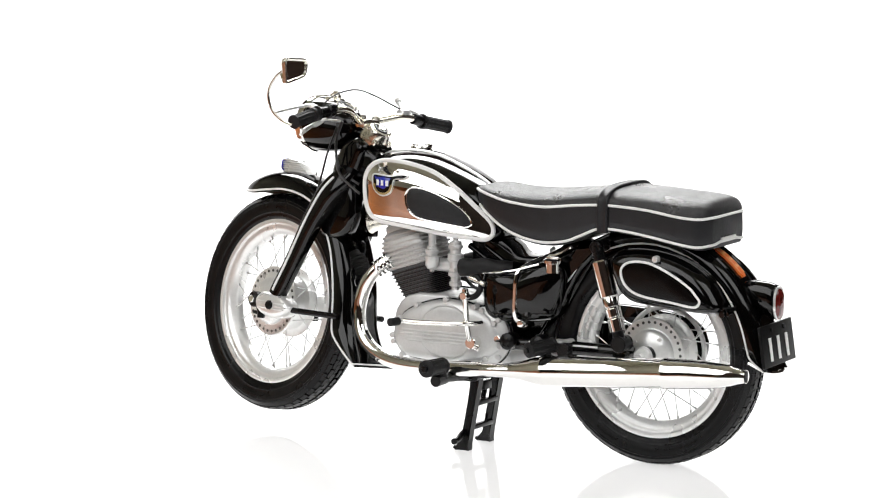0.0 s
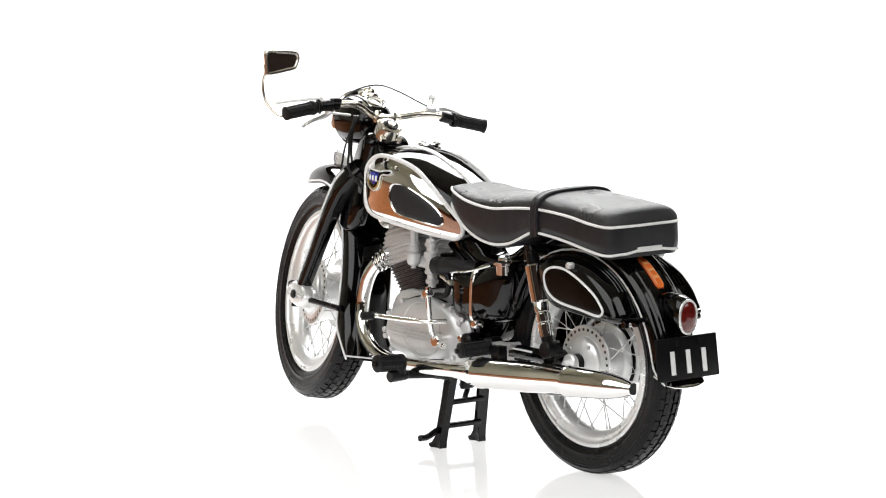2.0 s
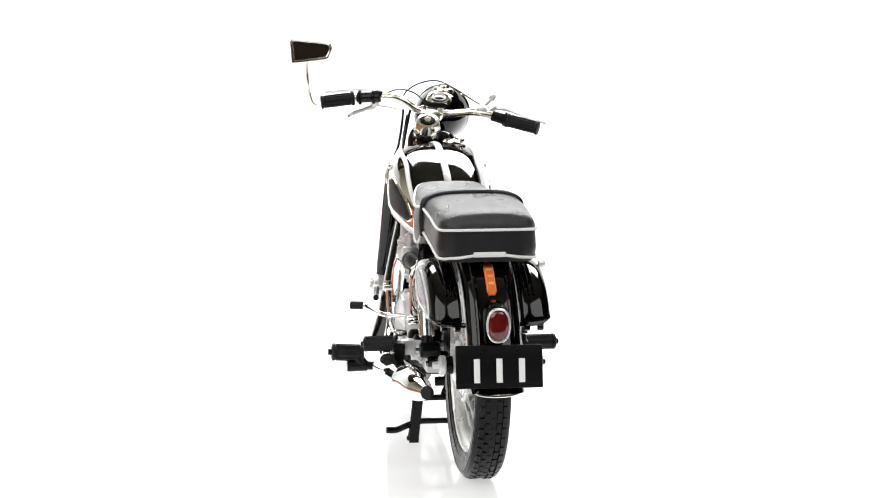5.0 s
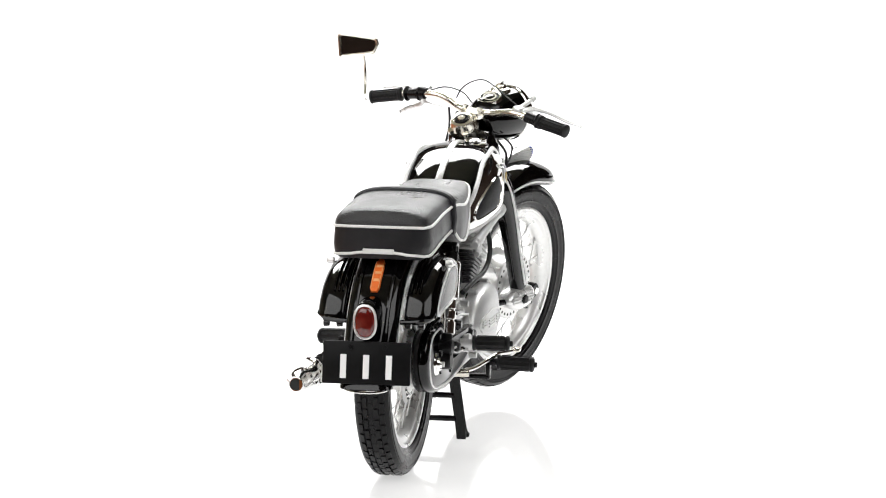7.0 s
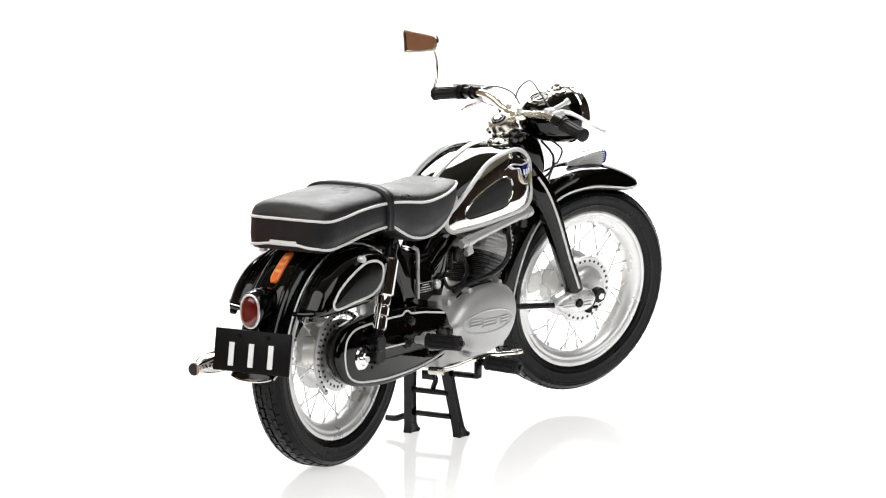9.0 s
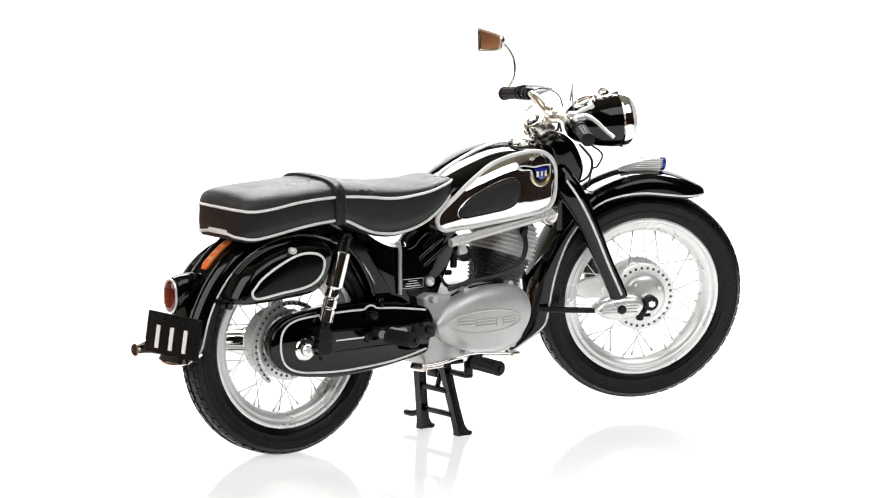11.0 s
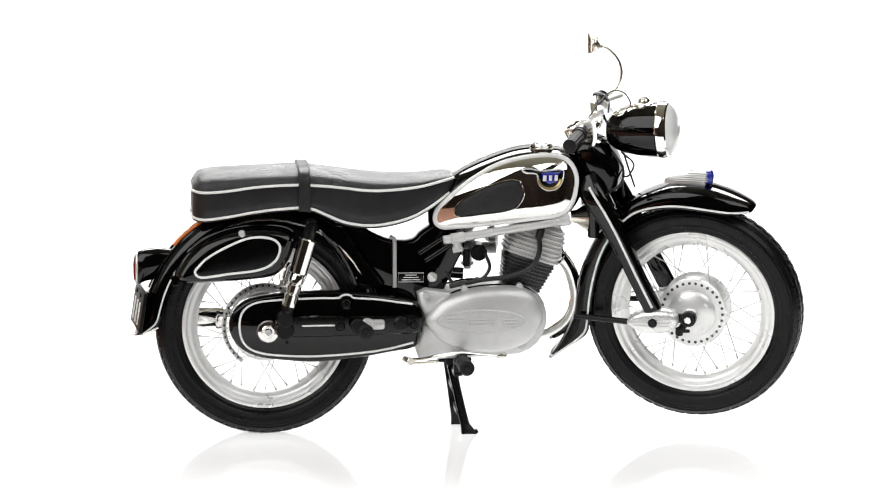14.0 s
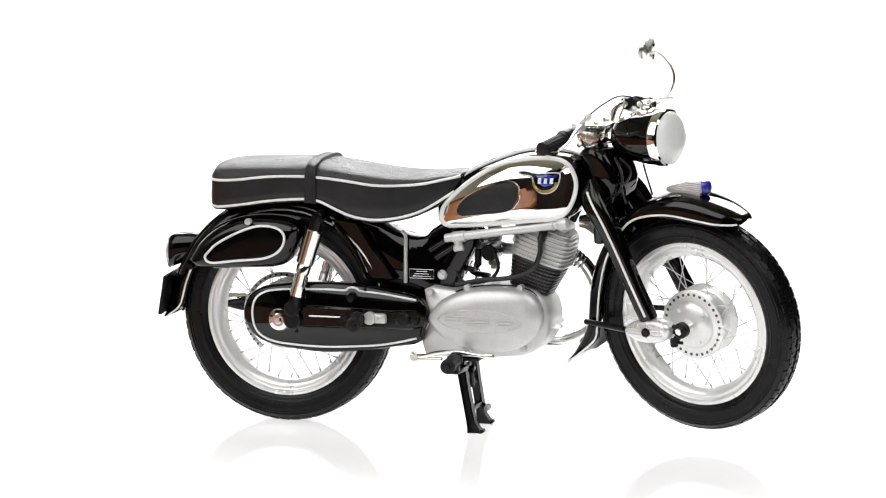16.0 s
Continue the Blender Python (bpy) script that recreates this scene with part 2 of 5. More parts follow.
def wheel(name, centre, turn, rear):
    place = turn @ Matrix.Translation(centre)
    w = part(name, moved(rim_body(), place), SILVER, bike, "silver wire-spoked wheel with a black tyre", 50)
    part("tyre", moved(tyre_body(), place), RUBBER, w, "black rubber tyre")
    part("tread", moved(tread_blocks(), place), RUBBER, w, "brick-patterned raised tread", 20, kind="stuff")
    # drum hub with drilled flanges
    prof = [(0.0, 0.084), (0.018, 0.084), (0.020, 0.079), (0.045, 0.075), (0.066, 0.067), (0.076, 0.061), (0.0785, 0.057), (0.079, 0.052), (0.085, 0.050), (0.113, 0.049), (0.116, 0.046), (0.116, 0.041), (0.1, 0.038), (0.093, 0.033), (0.091, 0.0)]
    hub = part("hub", moved(lathe(prof + [(r, -y) for r, y in prof[-2::-1]], 64), place), SILVER, w, "silver drum hub with drilled flanges")
    # dark discs on the solid flange; the holes' shade is in their colour
    holes = []
    for s in (-1, 1):
        for k in range(30):
            a = 2 * math.pi * k / 30
            c = Vector((0.1015 * math.cos(a), s * 0.0488, 0.1015 * math.sin(a)))
            holes.append(rod(c, c + Vector((0, s * 0.0012, 0)), 0.0054, 8, 0.1))
    part("flange_hole", moved(joined(*holes), place), HOLE, hub, "ring of small dark drilled holes", kind="stuff")
    for s in (-1, 1):
        cover = [(0.0, 0.0855), (0.018, 0.0855), (0.021, 0.0805), (0.045, 0.0765), (0.066, 0.0690), (0.0765, 0.0625), (0.0795, 0.0575), (0.0795, 0.0495)]
        part("hub_cover", moved(lathe([(r, s * y) for r, y in cover], 48), place), SILVER, hub, "domed brake cover")
    for s in (-1, 1):
        for k in range(4):
            a = 2 * math.pi * (k + 0.4) / 4
            c = Vector((0.062 * math.cos(a), s * 0.066, 0.062 * math.sin(a)))
            part("hub_bolt", moved(rod(c, c + Vector((0, s * 0.008, 0)), 0.0075, 6), place), SILVER, hub)
    spoke = 0
    for k in range(36):
        s = 1 if k % 2 else -1
        a = 2 * math.pi * k / 36
        b = a + (0.42 if (k // 2) % 2 else -0.42)
        p0 = place @ Vector((0.104 * math.cos(b), s * 0.044, 0.104 * math.sin(b)))
        p1 = place @ Vector((0.226 * math.cos(a), s * 0.010, 0.226 * math.sin(a)))
        nip = p0.lerp(p1, 0.9)
        part("spoke", joined(rod(p0, p1, 0.0018, 6, 0.1), rod(nip, p1, 0.0036, 6, 0.1)), STEEL, w)
    return w


rear_wheel = wheel("rear_wheel", AXLE_R, Matrix.Identity(4), True)
front_wheel = wheel("front_wheel", AXLE_F, STEER_LOW, False)

# seat: outline tables over x
PIPE_TOP = [(-0.244, 0.822), (-0.211, 0.819), (-0.137, 0.824), (-0.044, 0.837), (0.049, 0.843), (0.132, 0.843), (0.234, 0.834), (0.326, 0.823), (0.4, 0.823), (0.493, 0.831), (0.567, 0.847), (0.62, 0.858)]
PIPE_BOT = [(-0.244, 0.735), (-0.211, 0.730), (-0.137, 0.739), (-0.044, 0.755), (0.049, 0.766), (0.132, 0.767), (0.197, 0.741), (0.252, 0.719), (0.326, 0.708), (0.401, 0.714), (0.475, 0.734), (0.539, 0.768), (0.62, 0.825)]
CROWN = [(-0.248, 0.855), (-0.201, 0.877), (-0.052, 0.886), (0.098, 0.892), (0.128, 0.892), (0.228, 0.878), (0.378, 0.861), (0.49, 0.859), (0.56, 0.866), (0.59, 0.868), (0.62, 0.862)]
HALF = [(-0.25, 0.098), (-0.243, 0.116), (-0.232, 0.133), (-0.21, 0.147), (-0.17, 0.153), (0.05, 0.156), (0.2, 0.150), (0.35, 0.145), (0.5, 0.125), (0.58, 0.105), (0.62, 0.075)]


def seat_xs():
    return sorted(set(np.round(np.concatenate([np.linspace(-0.246, 0.612, 44), [-0.2445, -0.242, -0.238, -0.233, 0.60, 0.606]]), 4)))


def smooth_table(table):
    xs = [q[0] for q in table]
    pts = spline(table, 8)
    return [(float(q[0]), float(q[1])) for q in pts]


PIPE_TOP, PIPE_BOT, CROWN, HALF = (smooth_table(t) for t in (PIPE_TOP, PIPE_BOT, CROWN, HALF))


def seat():
    base, top = [], []
    xs = seat_xs()
    for x in xs:
        e = min(1.0, math.sqrt(max(0.0, (x + 0.2465) / 0.02)) + 0.0) if x < -0.226 else 1.0
        h, zt, zb, zc = put(x, HALF), put(x, PIPE_TOP), put(x, PIPE_BOT), put(x, CROWN)
        zc = zt + (zc - zt) * (0.35 + 0.65 * e)
        h = h * (0.93 + 0.07 * e)
        mid = h + 0.004
        base.append([(x, -h * 0.9, zb - 0.012), (x, -h, zb), (x, -mid, zb * 0.65 + zt * 0.35), (x, -h, zt), (x, -h * 0.5, zt), (x, h * 0.5, zt), (x, h, zt), (x, mid, zb * 0.65 + zt * 0.35), (x, h, zb), (x, h * 0.9, zb - 0.012)])
        top.append([(x, h * math.copysign(abs(math.cos(a)) ** 0.62, math.cos(a)), zt + (zc - zt) * math.sin(a) ** 0.75) for a in np.linspace(0, math.pi, 19)])
    body = part("seat", rings(base), VINYL_SIDE, bike, "long black dual seat with white piping", 60)
    part("seat_top", rings(top), VINYL, body, "grained black vinyl seat top", 60)
    for name, table in (("upper_piping", PIPE_TOP), ("lower_piping", PIPE_BOT)):
        line = [(x, put(x, HALF) * (0.93 + 0.07 * min(1.0, math.sqrt(max(0.0, (x + 0.2465) / 0.02)))) + 0.002, put(x, table)) for x in xs if x > -0.2455]
        z = put(-0.245, table)
        ends = [(-0.2475, y, z + (0.010 if name == "lower_piping" else 0) * math.cos(y / 0.1 * 1.57)) for y in np.linspace(0.092, -0.092, 9)]
        loop = line[::-1] + ends + [(x, -y, zz) for x, y, zz in line]
        part(name, tube(loop, 0.0046, 8), PIPING, body, "white piping")
    part("tab", block((-0.249, 0, put(-0.24, PIPE_BOT) + 0.011), (0.008, 0.10, 0.016), 0.3), PIPING, body, "white clip on the back edge")
    def band(x, lift):
        h, zt, zb, zc = put(x, HALF), put(x, PIPE_TOP), put(x, PIPE_BOT), put(x, CROWN)
        return [(x, h + lift, zb - 0.012), (x, h + lift + 0.004, (zb + zt) / 2)] + [(x, (h + lift) * math.copysign(abs(math.cos(a)) ** 0.62, math.cos(a)), zt + (zc - zt + lift) * math.sin(a) ** 0.75) for a in np.linspace(0.02, math.pi - 0.02, 23)] + [(x, -h - lift - 0.004, (zb + zt) / 2), (x, -h - lift, zb - 0.012)]
    prof = [(0.098, 0.001), (0.099, 0.0085), (0.103, 0.0105), (0.108, 0.009), (0.110, 0.0078), (0.126, 0.0078), (0.128, 0.009), (0.133, 0.0105), (0.137, 0.0085), (0.138, 0.001)]
    part("grab_strap", rings([band(x, l) for x, l in prof], closed=False), VINYL_SIDE, body, "flat black grab strap across the seat", 60)


seat()

# tank
T_TOP = smooth_table([(0.53, 0.775), (0.56, 0.810), (0.608, 0.856), (0.658, 0.887), (0.732, 0.920), (0.807, 0.945), (0.881, 0.955), (0.956, 0.949), (1.0, 0.937), (1.032, 0.910), (1.045, 0.88)])
T_BOT = smooth_table([(0.53, 0.70), (0.56, 0.684), (0.64, 0.69), (0.79, 0.708), (0.956, 0.724), (1.0, 0.742), (1.032, 0.785), (1.045, 0.82)])
T_WID = smooth_table([(0.53, 0.06), (0.56, 0.092), (0.64, 0.125), (0.75, 0.148), (0.88, 0.155), (0.98, 0.135), (1.02, 0.105), (1.045, 0.06)])


def tank_y(x, z):
    w, zt, zb = put(x, T_WID), put(x, T_TOP), put(x, T_BOT)
    u = min(1.0, abs((z - (zt + zb) / 2) / ((zt - zb) / 2)))
    e = 2.7 if z > (zt + zb) / 2 else 6.5
    return w * max(0.0, 1 - u ** e) ** (1 / e)


def patch(outline, s, lift, dome=0.0, n=7, edge=0.0):
    """Panel on the tank's flank inside an (x, z) outline."""
    c = np.mean(np.array(outline), axis=0)
    loops = []
    for k in range(n):
        f = 1 - k / n
        loop = []
        for q in outline:
            x, z = c + (np.array(q) - c) * f
            loop.append((x, s * (tank_y(x, z) + (lift if k else edge) + dome * (1 - f ** 4)), z))
        loops.append(loop)
    loops.append([(c[0] + (p[0] - c[0]) * 0.02, s * (tank_y(*c) + lift + dome), c[1] + (p[2] - c[1]) * 0.02) for p in loops[-1]])
    return rings(loops, cap=False)


PANEL = [(0.556, 0.748), (0.585, 0.783), (0.659, 0.848), (0.751, 0.902), (0.844, 0.927), (0.93, 0.931), (0.985, 0.915), (1.013, 0.868), (1.012, 0.815), (0.993, 0.766), (0.956, 0.737), (0.87, 0.727), (0.789, 0.716), (0.70, 0.705), (0.62, 0.697), (0.575, 0.694), (0.552, 0.712)]
KNEE = [(0.613, 0.742), (0.618, 0.765), (0.645, 0.793), (0.678, 0.814), (0.715, 0.832), (0.752, 0.846), (0.79, 0.855), (0.82, 0.852), (0.836, 0.832), (0.834, 0.798), (0.812, 0.767), (0.775, 0.753), (0.72, 0.745), (0.66, 0.736), (0.63, 0.733)]
SHIELD = [(x - 0.014, z) for x, z in [(0.895, 0.872), (0.90, 0.848), (0.912, 0.83), (0.935, 0.821), (0.962, 0.829), (0.978, 0.85), (0.982, 0.885), (0.95, 0.888), (0.91, 0.886), (0.872, 0.892), (0.845, 0.890), (0.858, 0.880), (0.882, 0.878)]]


def tank():
    loops = []
    for x in np.concatenate([[0.531, 0.536, 0.545], np.linspace(0.556, 1.03, 34), [1.036, 1.041, 1.0445]]):
        w, zt, zb = put(x, T_WID), put(x, T_TOP), put(x, T_BOT)
        loops.append([(x, w * math.copysign(abs(math.cos(a)) ** (1 / 1.35), math.cos(a)), (zt + zb) / 2 + (zt - zb) / 2 * math.copysign(abs(math.sin(a)) ** (1 / 1.35), math.sin(a))) for a in np.linspace(0, 2 * math.pi, 49)[:-1]])
        loops[-1] = [(px_, math.copysign(tank_y(px_, pz), py) if abs(py) > 1e-6 and pz < (zt + zb) / 2 else py, pz) for px_, py, pz in loops[-1]]
    t = part("fuel_tank", rings(loops), BLACK, bike, "glossy black fuel tank with chrome side panels", 60)
    ridge = [[(x, 0.012 * math.cos(a), put(x, T_TOP) + 0.005 * math.sin(a)) for a in np.linspace(0, 2 * math.pi, 13)[:-1]] for x in np.linspace(0.60, 1.0, 24)]
    part("centre_trim", rings(ridge), SILVER, t, "bright strip along the tank top")
    for s in (1, -1):
        fine = [tuple(q) for q in spline(PANEL, 5, True)]
        p = part("chrome_panel", patch(fine, s, 0.004, 0.003, 12, 0.004), CHROME, t, "polished chrome side panel", 60)
        rim = [(x, s * (tank_y(x, z) + 0.004), z) for x, z in fine]
        part("panel_trim", tube(rim, 0.0078, 8, True), WHITE, p, "white edge trim")
        knee = [tuple(q) for q in spline(KNEE, 5, True)]
        part("knee_pad", patch(knee, s, 0.009, 0.006, 7, 0.005), PAD, p, "black rubber knee pad", 60)
        part("knee_pad_edge", tube([(x, s * (tank_y(x, z) + 0.008), z) for x, z in knee], 0.0028, 6, True), CHROME, p)
        shield = [tuple(q) for q in spline(SHIELD, 4, True)]
        badge = part("tank_badge", patch(shield, s, 0.0105, 0.0, 4, 0.005), LID, p, "winged enamel badge in blue and gold", 60)
        core = [(0.887, 0.882), (0.894, 0.853), (0.919, 0.838), (0.950, 0.846), (0.962, 0.882), (0.926, 0.885)]
        part("badge_shield", patch(core, s, 0.0125, 0.0, 3, 0.009), BLUE, badge, "blue enamel field")
        ring = [(0.922 + 0.036 * math.cos(a), 0.857 + 0.030 * math.sin(a)) for a in np.linspace(radians(178), radians(362), 15)]
        part("badge_wreath", tube([(x, s * (tank_y(x, z) + 0.0115), z) for x, z in ring], 0.006, 6, flat=0.5), GOLD, badge, "gold wreath")
        for k in range(3):
            x0 = 0.899 + 0.019 * k
            quad = [(x0, 0.853), (x0 + 0.012, 0.853), (x0 + 0.013, 0.872), (x0 + 0.001, 0.872)]
            part("badge_mark", patch(quad, s, 0.0145, 0.0, 2, 0.012), WHITE, badge)
        part("badge_wing", tube([(x, s * (tank_y(x, z) + 0.0105), z) for x, z in shield], 0.0026, 6, True), SILVER, badge, "bright winged edge")
    cap = lathe([(0.0, 0.016), (0.016, 0.016), (0.022, 0.012), (0.032, 0.012), (0.038, 0.006), (0.036, 0.0), (0.040, -0.004), (0.041, -0.03)], 32, (0.903, -0.062, 0.952), "Z")
    c = part("filler_cap", cap, CHROME, t, "chrome filler cap")
    part("cap_ridge", tube([(0.903 + 0.034 * math.cos(a), -0.062 + 0.034 * math.sin(a), 0.962) for a in np.linspace(0, 6.283, 25)[:-1]], 0.004, 6, True), CHROME, c)


tank()


# ---- rear end ----
def shell(stations, s_exp=0.55, thick=0.006, n=17):
    """Mudguard skin: stations of (crown point, edge point, half width), points as (x, z)."""
    loops = []
    for (cx, cz), (ex, ez), hw in stations:
        outer, inner = [], []
        for a in np.linspace(0, math.pi, n):
            c, s = math.cos(a), math.sin(a)
            y, f = hw * math.copysign(abs(c) ** s_exp, c), s ** s_exp
            outer.append((ex + (cx - ex) * f, y, ez + (cz - ez) * f))
            g = max(0.0, f - thick / max(0.02, math.hypot(cx - ex, cz - ez)))
            inner.append((ex + (cx - ex) * g, y * (1 - thick / max(hw, 0.02)), ez + (cz - ez) * g))
        loops.append(outer + inner[::-1])
    return rings(loops)


def arc_stations(centre, rows, steps=4):
    out = []
    for a, rc, re, hw in spline(rows, steps):
        w = radians(a)
        out.append(((centre[0] + rc * math.cos(w), centre[2] + rc * math.sin(w)), (centre[0] + re * math.cos(w), centre[2] + re * math.sin(w)), hw))
    return out


def edge_line(stations, lift, r, s):
    """Pinstripe a little above the lower edge of a mudguard."""
    line = []
    for (cx, cz), (ex, ez), hw in stations:
        line.append((ex + (cx - ex) * lift, s * (hw + 0.0012), ez + (cz - ez) * lift))
    return tube(line, r, 6)


R_ROWS = [(16, 0.392, 0.35, 0.072), (30, 0.398, 0.352, 0.078), (60, 0.405, 0.352, 0.082), (95, 0.402, 0.35, 0.083), (120, 0.398, 0.346, 0.083), (143, 0.396, 0.343, 0.083), (160, 0.398, 0.342, 0.083), (172, 0.408, 0.344, 0.083), (178, 0.417, 0.356, 0.082), (183, 0.428, 0.405, 0.080)]


def rear_end():
    st = arc_stations(AXLE_R, R_ROWS)
    g = part("rear_mudguard", shell(st), BLACK, bike, "glossy black rear mudguard with white pinstripes", 50)
    for s in (1, -1):
        part("pinstripe", edge_line(st, 0.16, 0.0032, s), STRIPE, g, "white pinstripe")
        # pressed swage beside the crown
        line = [((cx * 0.9 + ex * 0.1), s * hw * 0.62, (cz * 0.9 + ez * 0.1)) for (cx, cz), (ex, ez), hw in st[6:26]]
        part("swage", tube([(x * 1.0, y, z + 0.004) for x, y, z in line], 0.007, 8), BLACK, g)
    # orange long badge down the crown
    a0, a1 = radians(119), radians(138.5)
    loops = []
    for a in np.linspace(a0, a1, 10):
        e = 1 if a0 < a < a1 - 0.001 else 0.6
        for_r = 0.4025
        loops.append([(AXLE_R[0] + r * math.cos(a), y * e, AXLE_R[2] + r * math.sin(a)) for r, y in ((for_r - 0.012, -0.0155), (for_r - 0.002, -0.0155), (for_r + 0.001, -0.0125), (for_r + 0.001, 0.0125), (for_r - 0.002, 0.0155), (for_r - 0.012, 0.0155))])
    badge = part("orange_badge", rings(loops), ORANGE, g, "orange vertical badge")
    for y in (0.0125, -0.0125):
        edge = [(AXLE_R[0] + 0.4040 * math.cos(a), y, AXLE_R[2] + 0.4040 * math.sin(a)) for a in np.linspace(a0 + 0.03, a1 - 0.03, 10)]
        part("badge_border", tube(edge, 0.0014, 6), AMBER, badge, "pale raised border")
    for k in range(3):
        a = radians(124 + 4.2 * k)
        part("badge_mark", block((AXLE_R[0] + 0.4045 * math.cos(a), -0.001, AXLE_R[2] + 0.4045 * math.sin(a)), (0.0025, 0.018, 0.010), 0.2, (0, -math.degrees(a), 0)), AMBER, badge)
    # tail lamp
    loops = []
    for x, z, ry, rz in ((-0.315, 0.575, 0.030, 0.040), (-0.355, 0.570, 0.036, 0.050), (-0.400, 0.562, 0.037, 0.054), (-0.422, 0.553, 0.037, 0.055), (-0.426, 0.552, 0.034, 0.052)):
        loops.append([(x, ry * math.copysign(abs(math.cos(a)) ** 0.85, math.cos(a)), z + rz * math.copysign(abs(math.sin(a)) ** 0.85, math.sin(a))) for a in np.linspace(0, 2 * math.pi, 33)[:-1]])
    lamp = part("tail_lamp", rings(loops), BLACK, bike, "oval red tail lamp in a black housing", 50)

    def oval(x, ry, rz):
        return [(x, ry * math.copysign(abs(math.cos(a)) ** 0.85, math.cos(a)), 0.551 + rz * math.copysign(abs(math.sin(a)) ** 0.85, math.sin(a))) for a in np.linspace(0, 2 * math.pi, 33)[:-1]]
    part("bezel", tube(oval(-0.428, 0.0340, 0.0510), 0.0042, 8, True), SILVER, lamp, "chrome bezel")
    part("lens", rings([oval(-0.425, 0.032, 0.049), oval(-0.433, 0.030, 0.046), oval(-0.438, 0.022, 0.036), oval(-0.4395, 0.008, 0.014)]), RED, lamp, "red lens", 60)
    # number plate, its marks kept as plain bars
    m = pose(-0.4205, -0.004, 0.4225, 0, 8.5, 0) @ pose(0, 0, 0, 0, 0, 4.6)
    p = part("number_plate", moved(block((0, 0, 0), (0.012, 0.274, 0.133), 0.3), m), PLATE, bike, "black number plate with three white marks")
    for y in (0.072, 0.001, -0.070):
        part("mark", moved(block((-0.0072, y, -0.012), (0.003, 0.019, 0.074), 0.25), m), WHITE, p, "plain white bar")
    for y in (0.05, -0.055):
        part("plate_bolt", moved(rod((-0.004, y, 0.048), (-0.011, y, 0.048), 0.008, 6), m), PLATE, p)
    part("plate_bracket", block((-0.385, 0, 0.43), (0.05, 0.09, 0.09), 0.1), BLACK, p)
    loop = [(-0.36, 0.075, 0.365), (-0.405, 0.072, 0.345), (-0.428, 0.05, 0.336), (-0.436, 0, 0.333), (-0.428, -0.05, 0.336), (-0.405, -0.072, 0.345), (-0.36, -0.075, 0.365)]
    part("lower_hoop", tube(spline(loop, 5), 0.0055, 8), CHROME, g, "chrome hoop under the plate")
    part("tail_spoiler", rings([[(-0.40, y, 0.352), (-0.432, y * 0.85, 0.338), (-0.428, y * 0.85, 0.345), (-0.398, y, 0.362)] for y in np.linspace(-0.075, 0.075, 9)]), BLACK, g)


rear_end()

BAG = [(-0.306, 0.545), (-0.290, 0.580), (-0.262, 0.618), (-0.21, 0.660), (-0.136, 0.692), (-0.05, 0.706), (0.03, 0.703), (0.075, 0.688), (0.088, 0.660), (0.07, 0.600), (0.045, 0.562), (0.005, 0.540), (-0.081, 0.530), (-0.2, 0.522), (-0.28, 0.524)]
BAG_LINE = [(-0.241, 0.563), (-0.228, 0.583), (-0.2, 0.610), (-0.135, 0.647), (-0.06, 0.675), (0.005, 0.673), (0.036, 0.647), (0.022, 0.600), (-0.03, 0.570), (-0.136, 0.556), (-0.219, 0.546)]


def tool_box(s):
    o = [tuple(q) for q in spline(BAG, 4, True)]
    b = part("tool_box", side(plate(o, [(0.092, 0.014), (0.096, 0.004), (0.104, 0.0), (0.142, 0.0), (0.158, 0.003), (0.171, 0.009), (0.181, 0.018), (0.187, 0.030)]), s), BLACK, bike, "glossy black side tool box with a white line", 50)
    line = [tuple(q) for q in spline(BAG_LINE, 5, True)]
    part("pinstripe", side(tube([(x, 0.188, z) for x, z in line], 0.0042, 8, True), s), STRIPE, b, "white outline")
    panel = inset(line, 0.004)
    part("lid_panel", side(plate(panel, [(0.182, 0.0), (0.1895, 0.002), (0.1905, 0.01)]), s), LID, b, "flat satin black lid")
    part("knob", side(lathe([(0.0, 0.012), (0.008, 0.012), (0.011, 0.008), (0.011, -0.01)], 14, (-0.088, 0.190, 0.690)), s), SILVER, b, "chrome knob")
    for k, (off, y) in enumerate(((-0.003, 0.136), (-0.003, 0.122), (-0.003, 0.108))):
        ridge = [(x, y, z + off + 0.006) for x, z in o[8:34]]
        part("ridge", side(tube(ridge, 0.0036, 8), s), BLACK, b)
    for y in (0.100, 0.142):
        part("latch", side(rod((-0.305, y, 0.525), (-0.305, y + 0.018, 0.525), 0.011, 12), s), BLACK, b)
    part("rear_band", side(tube([(-0.312, 0.085, 0.535), (-0.314, 0.125, 0.537), (-0.306, 0.160, 0.540)], 0.008, 8), s), BLACK, b)
    return b


tool_box(1), tool_box(-1)


